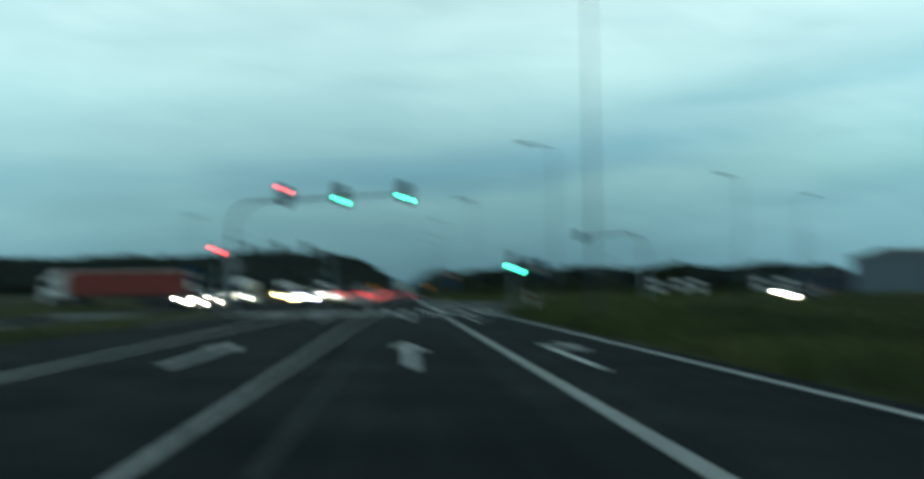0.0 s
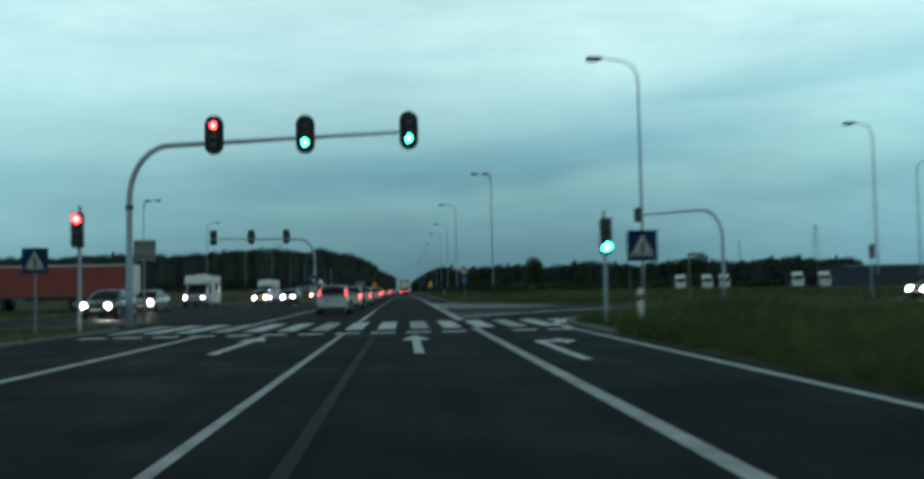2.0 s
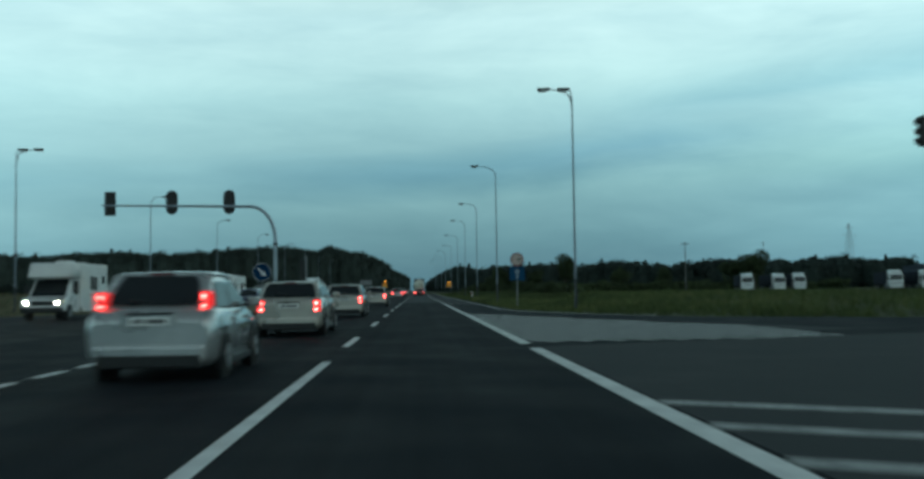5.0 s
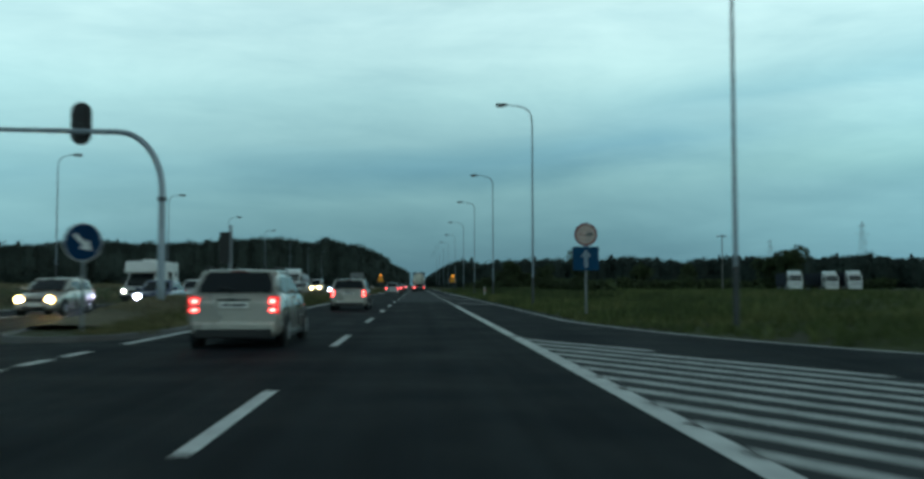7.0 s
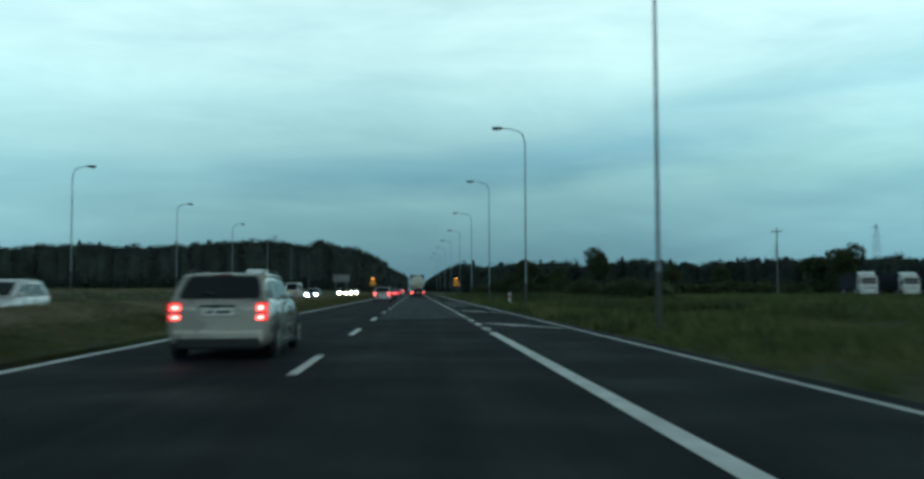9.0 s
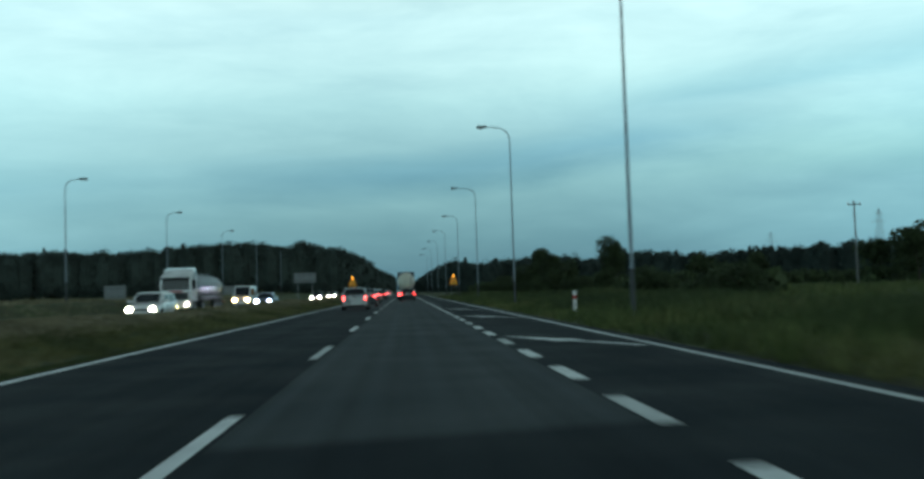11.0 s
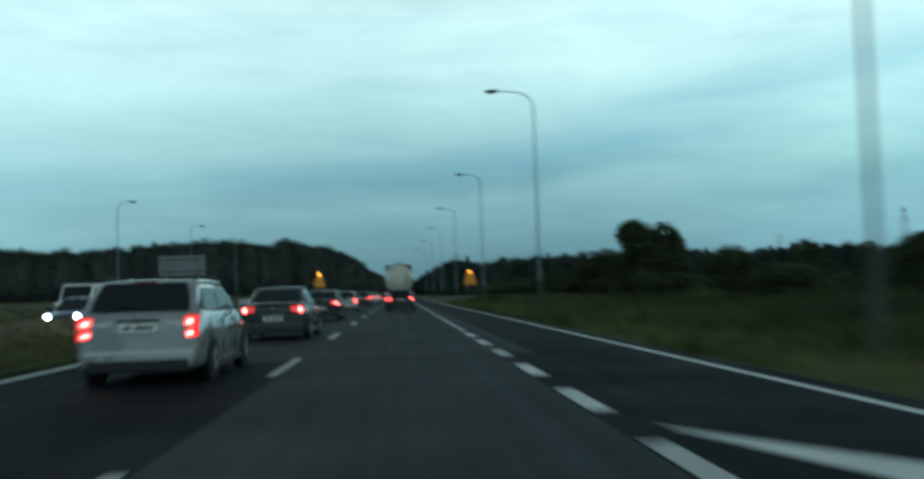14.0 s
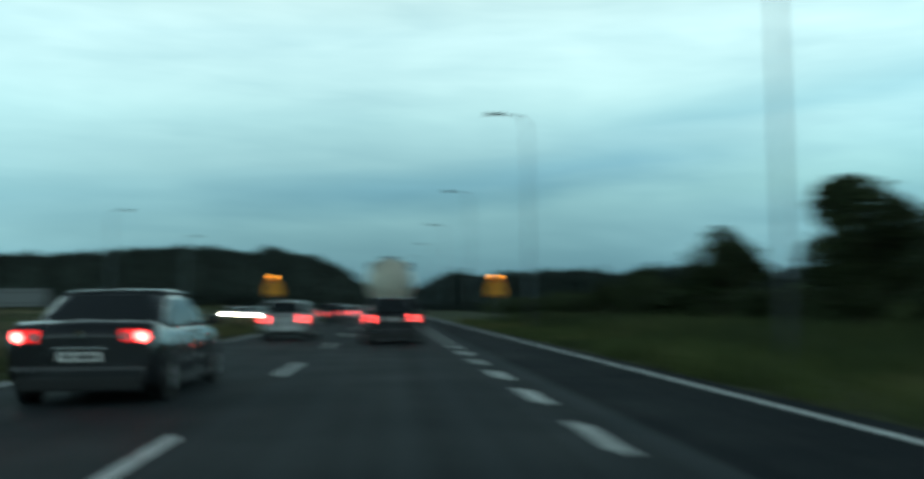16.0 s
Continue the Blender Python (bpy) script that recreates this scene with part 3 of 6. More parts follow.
hatch = marking("hatched_area", "white diagonal hatching where the slip road joins")
part("stroke", ribbon([(2.17, 104.0), (2.17, 131.0)], 0.12, -0.02, MZ), PAINT, hatch)
part("surface", slab([(2.2, 104.2), *bent([(11.5, 108.5), (8.4, 115.5), (5.2, 122.6), (3.2, 128.2), (2.3, 131.2)], 5), (2.2, 131.2)], -0.02, 0.0016), ASPHALT_OLD, hatch, "paler worn asphalt under the hatching")
for k in range(19):
    y0 = 130.0 - 1.4 * k
    far = min((2.3 + 0.36 * (126.8 - y0)) / 0.28 if y0 > 118 else 99.0, 2.2 + (y0 - 104.6) / 2.0, 9.6)
    if far > 2.6:
        part("hatch_bar", ribbon([(2.25, y0 - 0.1), (far, y0 - 2.0 * (far - 2.2))], 0.12, -0.02, MZ), PAINT_WORN, hatch)
merge = marking("merge_lane_line", "short white dashes between lane and merging lane")
strip(merge, "stroke", 2.04, 2.26, 131.4, 165.0)
for k in range(60):
    strip(merge, "dash", 2.06, 2.27, 166.5 + 4.0 * k, 168.5 + 4.0 * k, PAINT if k % 3 else PAINT_WORN)


def arrow_mark(x, y, turn, shape, label):
    a = thing("arrow_marking", x, y, 0, turn, label, "road marking", "arrows on the road", "structure")
    for k, outline in enumerate(shape):
        part("stroke", slab(outline, -0.02 - 0.001 * k, MZ + 0.002 * k), PAINT, a)
    return a


STRAIGHT = [[(-0.09, 0), (0.09, 0), (0.09, 4.9), (-0.09, 4.9)], [(-0.33, 4.8), (0.33, 4.8), (0, 7.1)]]
RIGHT = [[(-0.08, 0), (0.08, 0), (0.08, 5.2), (-0.08, 5.75)], [(0.08, 5.2), (0.46, 5.15), (0.46, 5.7), (-0.08, 5.75)], [(0.44, 4.55), (0.80, 5.45), (0.44, 6.55)]]
MERGE = [[(0.96, -2.35), (1.10, -2.28), (0.14, 0.02), (0.36, 0.12), (-1.05, 2.7), (-0.22, -0.14), (0.0, -0.05)]]
for x, y in ((3.12, 38.2), (2.95, 61.6)):
    arrow_mark(x, y, 0, RIGHT, "white right-turn arrow painted on the lane")
for y in (38.7, 64.0):
    arrow_mark(0.32, y, 0, STRAIGHT, "white straight-ahead arrow painted on the lane")
    arrow_mark(-3.60, y + 0.9, 0, STRAIGHT, "white straight-ahead arrow painted on the lane")
for y in (170.0, 191.0, 210.2, 226.6):
    arrow_mark(3.45, y, 0, MERGE, "white slanted merge arrow painted on the lane")
opp = marking("opposite_lane_line", "broken white line on the oncoming carriageway")
for k in range(-4, 36):
    y0 = 12 * k
    if y0 < 64 or y0 > 140:
        strip(opp, "dash", -15.45, -15.30, y0, y0 + 4)
opp_edge = marking("opposite_edge_line", "solid white edge lines of the oncoming carriageway")
strip(opp_edge, "stroke", -10.4, -10.25, 142, FAR_Y)
strip(opp_edge, "stroke", -20.2, -20.05, 148, FAR_Y)
# bitumen seam in our lane
seam = marking("asphalt_seam", "pale bitumen seam along the lane")
strip(seam, "stroke", -0.80, -0.68, 30, 72.0, ASPHALT_OLD)

# ---- street furniture ----
def street_lamp(x, y, height_m, arm, turn=0.0, twin=False, label="tall galvanised street lamp with a curved arm"):
    """A tapered pole whose arm bends over towards -x by arm metres."""
    foot = height(x, y)
    lamp = thing("street_lamp", x, y, foot - 0.02, turn, label, "street lamp", "street lamps along the road")
    h = height_m - foot
    part("base", rod(bmesh.new(), (0, 0, 0), (0, 0, 1.7), 0.078, 0.074, 14), STEEL_DARK, lamp)
    part("pole", rod(bmesh.new(), (0, 0, 1.68), (0, 0, h - 0.95), 0.060, 0.038, 14), POLE, lamp)
    arms = [-1.0, 0.28] if twin else [-1.0]
    for s in arms:
        reach = arm * abs(s) if s < 0 else arm * 0.55
        sx = -1 if s < 0 else -0.25
        pts = [(0, 0, h - 1.0), (sx * 0.03 * reach, 0, h - 0.6), (sx * 0.14 * reach, 0, h - 0.28), (sx * 0.32 * reach, 0, h - 0.1), (sx * 0.62 * reach, 0, h), (sx * reach, 0, h + 0.06)]
        part("arm", tube(pts, [0.038, 0.037, 0.035, 0.033, 0.031, 0.028], 10), POLE, lamp)
        hx = sx * reach
        head = part("lamp_head", box(bmesh.new(), hx - 0.62, hx + 0.05, -0.14, 0.14, h - 0.01, h + 0.13, 0.05), STEEL_DARK, lamp)
        part("lens", box(bmesh.new(), hx - 0.56, hx - 0.14, -0.11, 0.11, h - 0.07, h - 0.005, 0.03), LAMP_GLASS, head)
    return lamp


for x, y, h, arm, twin in ((6.33, 55, 11.4, 1.55, 0), (9.93, 85.8, 10.6, 1.55, 0), (8.1, 133.7, 11.55, 1.2, 1), (6.5, 164, 11.4, 1.45, 0),
                           (7.07, 200.3, 11.5, 1.5, 0), (7.38, 235.4, 12.0, 1.6, 0), (7.74, 272.7, 11.8, 1.95, 0), (7.6, 305.8, 11.4, 1.5, 0),
                           (7.3, 341, 11.5, 1.5, 0), (7.1, 376, 11.5, 1.5, 0), (6.8, 412, 11.5, 1.5, 0), (6.6, 450, 11.5, 1.5, 0)):
    street_lamp(x, y, h, arm, 0, bool(twin), "tall galvanised street lamp with two lamp heads" if twin else "tall galvanised street lamp with a curved arm")
for y in (150.6, 184, 217, 251, 284.7, 319, 353, 388):
    street_lamp(-27.3, y, 11.1, 1.2, 180, y < 160, "tall galvanised street lamp beyond the oncoming lanes")
for x, y in ((27.6, 101.2), (39.7, 118.6), (62.0, 104.0)):
    street_lamp(x, y, 10.4, 1.1, 0 if y < 110 else 180, False, "street lamp beside the side road")


def signal_head(parent, x, z, y, lit_lens, face=-1, board="round"):
    """Three lenses in a black housing; face -1 looks towards -y. Lit: red, green or none."""
    head = part("signal_head", box(bmesh.new(), x - 0.165, x + 0.165, y - 0.13, y + 0.13, z - 0.52, z + 0.52, 0.05), BLACK, parent, "black three-lens traffic signal head")
    if board == "round":
        part("backing_board", plate([(x + a, z + b) for a, b in stadium(0.70, 1.46)], y + 0.02 * -face, y + 0.045 * -face), BLACK, head)
    elif board == "square":
        part("backing_board", plate([(x - 0.33, z - 0.72), (x + 0.33, z - 0.72), (x + 0.33, z + 0.72), (x - 0.33, z + 0.72)], y + 0.02 * -face, y + 0.045 * -face), BLACK, head)
    for k, name in enumerate(("red", "amber", "green")):
        cz = z + 0.33 - 0.33 * k
        m = LENS_OFF
        if name == lit_lens:
            m = RED_ON if name == "red" else GREEN_ON
        part("signal_lens", rod(bmesh.new(), (x, y + face * 0.12, cz), (x, y + face * 0.15, cz), 0.148, 0.128, 24), m, head)
        bm = bmesh.new()
        n = 16
        a0, a1 = [], []
        for i in range(n + 1):
            a = math.radians(-20 + 220 * i / n)
            a0.append(bm.verts.new((x + 0.15 * math.cos(a), y + face * 0.12, cz + 0.15 * math.sin(a))))
            d = 0.12 + 0.20 * max(0.15, math.sin(a) * 0.8 + 0.2)
            a1.append(bm.verts.new((x + 0.15 * math.cos(a), y + face * d, cz + 0.15 * math.sin(a) - 0.02)))
        for i in range(n):
            bm.faces.new((a0[i], a0[i + 1], a1[i + 1], a1[i]))
        bmesh.ops.solidify(bm, geom=bm.faces[:], thickness=0.006)
        part("visor", bm, BLACK, head)
    return head


def bent_post(sign, reach, z_low, z_high, bend=1.5):
    """Points and radii of a post that turns over into a long arm."""
    pts, radii = [(0, 0, 0), (0, 0, 1.2)], [0.13, 0.13]
    for k in range(13):
        a = math.pi / 2 * k / 12
        pts.append((sign * bend * (1 - math.cos(a)), 0, z_low - 2.0 * (1 - math.sin(a))))
        radii.append(0.11 - 0.018 * k / 12)
    for k in range(1, 7):
        u = k / 6
        pts.append((sign * (bend + (reach - bend) * u), 0, z_low + (z_high - z_low) * u))
        radii.append(0.092 - 0.042 * u)
    return pts, radii


def gantry(px, y, arm_x, z_low, z_high, heads, face, label, square=()):
    """A bent post whose arm crosses the lanes, with signal heads on it."""
    g = thing("signal_gantry", px, y, -0.05, 0, label, "traffic light", "traffic lights of the crossing")
    s = 1 if arm_x > px else -1
    L = abs(arm_x - px)
    pts, radii = bent_post(s, L, z_low, z_high)
    part("post", tube(pts, radii, 14), GALV, g)
    part("foot_plate", box(bmesh.new(), -0.25, 0.25, -0.25, 0.25, 0, 0.05, 0.01), STEEL_DARK, g)
    part("collar", rod(bmesh.new(), (0, 0, z_low - 2.35), (0, 0, z_low - 2.2), 0.15, 0.15, 14), STEEL_DARK, g)
    for x, z, lens in heads:
        signal_head(g, x - px, z, 0.14 * face, lens, face, "square" if x in square else "round")
        part("bracket", rod(bmesh.new(), (x - px, 0, z), (x - px, 0.12 * face, z), 0.05, 0.05, 8), STEEL_DARK, g)
    return g


gantry(-9.95, 82.4, 0.5, 6.69, 7.14, [(0.33, 7.17, "green"), (-3.51, 7.05, "green"), (-6.85, 7.05, "red")], -1,
       "curved steel gantry with green and red signals over the lanes")
gantry(-8.62, 142.3, -18.9, 6.40, 6.55, [(-11.38, 6.70, ""), (-14.79, 6.70, ""), (-18.44, 6.66, "")], 1,
       "curved steel gantry facing the oncoming lanes, seen from behind", square=(-18.44,))


def side_gantry(px, y, reach, label):
    """The side road's gantry: its head looks east, along the side road."""
    g = thing("signal_gantry", px, y, -0.05, 0, label, "traffic light", "traffic lights of the crossing")
    pts, radii = bent_post(-1, reach, 6.60, 6.3)
    part("post", tube(pts, radii, 14), GALV, g)
    hub = part("bracket", boxm(-reach - 0.06, -reach + 0.06, -0.1, 0.1, 5.85, 6.75, bevel=0.02), STEEL_DARK, g)
    head = part("signal_head", boxm(-reach - 0.16, -reach + 0.16, -0.17, 0.17, 5.8, 6.84, bevel=0.05), BLACK, g, "black traffic signal head turned sideways")
    for k in range(3):
        cz = 6.65 - 0.33 * k
        part("visor", rod(bmesh.new(), (-reach + 0.16, 0, cz), (-reach + 0.36, 0, cz - 0.03), 0.14, 0.13, 14), BLACK, head)
        part("visor", rod(bmesh.new(), (-reach - 0.16, 0, cz), (-reach - 0.30, 0, cz - 0.03), 0.12, 0.11, 14), BLACK, head)
    return g


side_gantry(23.15, 115.2, 6.15, "steel gantry with a signal over the side road")


def signal_post(x, y, z, lens, label, board=""):
    p = thing("signal_post", x, y, -0.05, 0, label, "traffic light", "traffic lights of the crossing")
    part("post", rod(bmesh.new(), (0, 0.2, 0), (0, 0.2, z + 0.75), 0.055, 0.05, 12), GALV, p)
    part("foot_plate", boxm(-0.16, 0.16, 0.04, 0.36, 0, 0.04, bevel=0.01), STEEL_DARK, p)
    signal_head(p, 0, z, 0.0, lens, -1, board)
    for dz in (-0.42, 0.42):
        part("bracket", boxm(-0.03, 0.03, 0.1, 0.2, z + dz - 0.03, z + dz + 0.03), STEEL_DARK, p)
    return p


signal_post(5.96, 74.2, 2.68, "green", "roadside traffic signal showing green on a steel post")
signal_post(-9.55, 75.5, 3.15, "red", "traffic signal showing red on the median")
signal_post(35.5, 117.8, 3.5, "", "unlit traffic signal by the side road")
back = thing("signal_post", -7.48, 148.5, -0.02, 0, "steel post with the dark back of a signal box", "traffic light", "traffic lights of the crossing")
part("post", rod(bmesh.new(), (0, 0, 0), (0, 0, 3.6), 0.06, 0.05, 12), STEEL, back)
part("signal_head", boxm(-0.44, -0.07, -0.10, 0.16, 2.05, 3.33, bevel=0.03), BLACK, back)
part("bracket", boxm(-0.1, 0.0, -0.02, 0.02, 2.3, 2.36), STEEL_DARK, back)
part("bracket", boxm(-0.1, 0.0, -0.02, 0.02, 3.0, 3.06), STEEL_DARK, back)


def square_sign(x, y, z, size, label):
    """Blue square with a white triangle and dark bars."""
    s = thing("crossing_sign", x, y, -0.05, 0, label, "traffic sign", "traffic signs")
    part("post", rod(bmesh.new(), (0, 0.05, 0), (0, 0.05, z + size / 2 - 0.02), 0.032, 0.032, 10), STEEL, s)
    h = size / 2
    b = part("panel", plate([(-h, z - h), (h, z - h), (h, z + h), (-h, z + h)], -0.004, 0.012), BLUE_DARK, s, "dark blue square panel")
    part("triangle", plate([(-h * 0.78, z - h * 0.68), (h * 0.78, z - h * 0.68), (0, z + h * 0.76)], -0.010, -0.003), WHITE_AGED, b, "white triangle")
    part("symbol", plate([(-0.045, z - h * 0.45), (0.05, z - h * 0.45), (0.04, z + h * 0.25), (-0.04, z + h * 0.25)], -0.014, -0.009), DARKINK, b, "plain dark bar")
    for k in range(3):
        part("symbol", plate([(-0.28 + 0.2 * k, z - h * 0.62), (-0.16 + 0.2 * k, z - h * 0.62), (-0.14 + 0.2 * k, z - h * 0.5), (-0.24 + 0.2 * k, z - h * 0.5)], -0.014, -0.009), DARKINK, b, "plain dark bar")
    return s


square_sign(7.28, 75.2, 2.42, 0.93, "blue square pedestrian crossing sign with white triangle")
square_sign(-10.67, 75.2, 2.26, 0.75, "blue square pedestrian crossing sign on the median")


def grey_board(x, y, z, w, h, posts, label):
    s = thing("sign_board", x, y, -0.05, 0, label, "traffic sign", "traffic signs")
    part("panel", boxm(-w / 2, w / 2, -0.012, 0.012, z - h / 2, z + h / 2, bevel=0.006), GREYBACK, s)
    for dz in (-h * 0.3, h * 0.3):
        part("rail", boxm(-w / 2 + 0.03, w / 2 - 0.03, -0.045, -0.013, z + dz - 0.025, z + dz + 0.025), STEEL_DARK, s)
    for px in posts:
        part("post", rod(bmesh.new(), (px, -0.08, 0), (px, -0.08, z + h / 2), 0.035, 0.035, 10), STEEL, s)
    return s


grey_board(-10.6, 87.0, 3.04, 0.9, 0.85, (0,), "grey back of a square traffic sign on one post")
grey_board(-9.8, 267.5, 2.85, 2.15, 0.95, (-0.7, 0.7), "grey back of a wide direction sign on the median")
grey_board(-28.7, 333.0, 2.3, 4.6, 1.4, (-1.6, 1.6), "pale grey back of a wide direction sign on two posts")
grey_board(-31.0, 277.0, 2.05, 2.3, 1.5, (-0.7, 0.7), "grey back of a tall sign board on two posts")


def round_sign(x, y, z, r, label):
    s = thing("direction_sign", x, y, 0.06, 0, label, "traffic sign", "traffic signs")
    part("post", rod(bmesh.new(), (0, 0.05, 0), (0, 0.05, z + 0.1), 0.032, 0.032, 10), STEEL, s)
    p = part("panel", plate(disc(r, 32, 0, z), -0.004, 0.012), BLUE_DARK, s, "round dark blue panel")
    part("rim", plate(disc(r * 1.05, 32, 0, z), 0.0, 0.008), WHITE, s)
    c = math.sqrt(0.5)

    def rot(u, v):
        return (c * (u + v) * r, z + c * (-u + v) * r)

    part("arrow", plate([rot(-0.62, -0.11), rot(0.1, -0.11), rot(0.1, -0.36), rot(0.68, 0), rot(0.1, 0.36), rot(0.1, 0.11), rot(-0.62, 0.11)], -0.010, -0.003), WHITE, p, "white slanting arrow")
    return s


round_sign(-7.84, 132.3, 2.12, 0.43, "round blue sign with a white slanting arrow")

sign = thing("road_sign", 6.22, 145.0, -0.05, 0, "round red-rimmed sign above a blue rectangular arrow sign", "traffic sign", "traffic signs")
part("post", rod(bmesh.new(), (0, 0.05, 0), (0, 0.05, 3.4), 0.035, 0.035, 10), STEEL, sign)
part("rim", plate(disc(0.43, 32, 0, 3.09), -0.004, 0.012), RED_FADED, sign, "faded dark red rim")
face = part("panel", plate(disc(0.35, 32, 0, 3.09), -0.010, -0.003), PEACH, sign, "faded pinkish round panel")
part("symbol", plate([(0.0, 3.03), (0.26, 3.03), (0.26, 3.17), (0.0, 3.17)], -0.015, -0.009), GREYINK, face, "plain grey bar")
part("symbol", plate([(-0.25, 3.03), (-0.05, 3.03), (-0.05, 3.14), (-0.25, 3.14)], -0.015, -0.009), RED_PALE, face, "plain pale red bar")
part("symbol", plate([(-0.27, 2.98), (0.27, 3.24), (0.25, 3.28), (-0.29, 3.02)], -0.018, -0.014), PEACH, face)
blue = part("panel", plate([(-0.48, 1.76), (0.48, 1.76), (0.48, 2.64), (-0.48, 2.64)], -0.004, 0.012), BLUE_DULL, sign, "dull blue rectangular panel")
part("arrow", plate([(-0.07, 1.86), (0.07, 1.86), (0.07, 2.26), (0.20, 2.26), (0, 2.54), (-0.20, 2.26), (-0.07, 2.26)], -0.010, -0.003), ARROW_WORN, blue, "worn pale arrow pointing up")


def guide_post(x, y, h=0.92):
    p = thing("guide_post", x, y, -0.06, random.uniform(-15, 15), "white plastic roadside guide post with a red band", "guide post", "guide posts on the verge")
    part("stem", boxm(-0.075, 0.075, -0.03, 0.03, 0, h, bevel=0.02), WHITE, p)
    part("band", boxm(-0.079, 0.079, -0.034, 0.034, h - 0.32, h - 0.16, bevel=0.01), RED, p, "red reflective band")
    part("cap", boxm(-0.08, 0.08, -0.035, 0.035, h - 0.01, h + 0.03, bevel=0.01), WHITE, p)
    return p


for x, y, h in ((6.72, 73.3, 1.12), (6.95, 210.0, 0.98)):
    guide_post(x, y, h)


def works_sign(x, y, z, label):
    """A fluorescent board, brightened as if headlit, with a warning triangle and an amber lamp on top, on a stand."""
    foot = bank(x, y) - 0.02 if x < 0 else -0.06
    z -= foot + 0.06
    s = thing("roadworks_sign", x, y, foot, 0, label, "traffic sign", "roadworks signs")
    for px in (-0.35, 0.35):
        part("post", rod(bmesh.new(), (px, 0.04, 0.02), (px, 0.04, z + 0.5), 0.03, 0.03, 10), STEEL, s)
    part("foot", boxm(-0.6, 0.6, -0.3, 0.4, 0, 0.1, bevel=0.02), RUBBER, s)
    b = part("panel", plate([(-0.52, z - 0.62), (0.52, z - 0.62), (0.56, z - 0.10), (0.40, z + 0.36), (0.14, z + 0.74), (-0.14, z + 0.74), (-0.40, z + 0.36), (-0.56, z - 0.10)], -0.004, 0.014), ORANGE, s, "fluorescent orange board, brightened as if headlit")
    part("triangle", plate([(-0.46, z - 0.35), (0.46, z - 0.35), (0, z + 0.45)], -0.010, -0.003), AMBER_FILM, b, "glossy yellow warning triangle")
    part("triangle", plate([(-0.32, z - 0.27), (0.32, z - 0.27), (0, z + 0.28)], -0.016, -0.009), ORANGE, b)
    part("symbol", plate([(-0.05, z - 0.22), (0.05, z - 0.22), (0.03, z + 0.08), (-0.03, z + 0.08)], -0.020, -0.015), DARKINK, b, "plain dark bar")
    part("lamp", rod(bmesh.new(), (0, -0.08, z + 0.84), (0, 0.06, z + 0.84), 0.11, 0.11, 20), AMBER, s, "amber warning lamp, lit")
    part("lamp_bracket", boxm(-0.03, 0.03, -0.02, 0.03, z + 0.7, z + 0.82), STEEL_DARK, s)
    part("symbol", plate([(-0.34, z - 0.58), (0.34, z - 0.58), (0.34, z - 0.46), (-0.34, z - 0.46)], -0.010, -0.003), DARKINK, b, "plain dark bar")
    return s


works_sign(7.7, 323.5, 2.55, "orange roadworks board with an amber lamp on the verge")
works_sign(-8.3, 327.0, 2.75, "orange roadworks board with an amber lamp on the median")

# ---- woods, trees, scrub and grass ----
rng = np.random.default_rng(7)


def leaf_quads(centres, sizes, flat=0.0, upright=False):
    """One crooked leaf clump (a quad) at each centre, turned at random."""
    n = len(centres)
    a = rng.normal(size=(n, 3))
    a[:, 2] *= 1 - flat
    a /= np.linalg.norm(a, axis=1)[:, None] + 1e-9
    b = rng.normal(size=(n, 3))
    if upright:
        a = a * 0.35 + (0, 0, 1)
        a /= np.linalg.norm(a, axis=1)[:, None]
    b -= (a * b).sum(1)[:, None] * a
    b /= np.linalg.norm(b, axis=1)[:, None] + 1e-9
    s = np.asarray(sizes)[:, None]
    k = rng.uniform(0.55, 1.0, size=(n, 4, 1))
    corners = np.stack([centres + s * a * k[:, 0], centres + s * b * k[:, 1], centres - s * a * k[:, 2], centres - s * b * k[:, 3]], 1)
    return corners.reshape(-1, 3)


def quad_mesh(name, verts, material, parent=None):
    n = len(verts) // 4
    me = bpy.data.meshes.new(name)
    me.vertices.add(len(verts))
    me.vertices.foreach_set("co", np.ascontiguousarray(verts, dtype=np.float32).ravel())
    me.loops.add(4 * n)
    me.loops.foreach_set("vertex_index", np.arange(4 * n, dtype=np.int32))
    me.polygons.add(n)
    me.polygons.foreach_set("loop_start", np.arange(0, 4 * n, 4, dtype=np.int32))
    me.polygons.foreach_set("loop_total", np.full(n, 4, dtype=np.int32))
    me.update(calc_edges=True)
    me.materials.append(material)
    ob = new(name, me)
    if parent is not None:
        ob.parent = parent
    return ob


def crown_points(n, rx, rz, lobes=7):
    """Points in an uneven crown made of several overlapping lobes."""
    c = rng.normal(size=(lobes, 3))
    c /= np.linalg.norm(c, axis=1)[:, None]
    c *= rng.uniform(0.25, 0.62, size=(lobes, 1))
    pick = rng.integers(0, lobes, n)
    d = rng.normal(size=(n, 3))
    d /= np.linalg.norm(d, axis=1)[:, None]
    r = rng.uniform(0.55, 1.0, size=(n, 1)) * rng.uniform(0.34, 0.52, size=(lobes, 1))[pick]
    p = c[pick] + d * r
    return p * (rx, rx, rz)


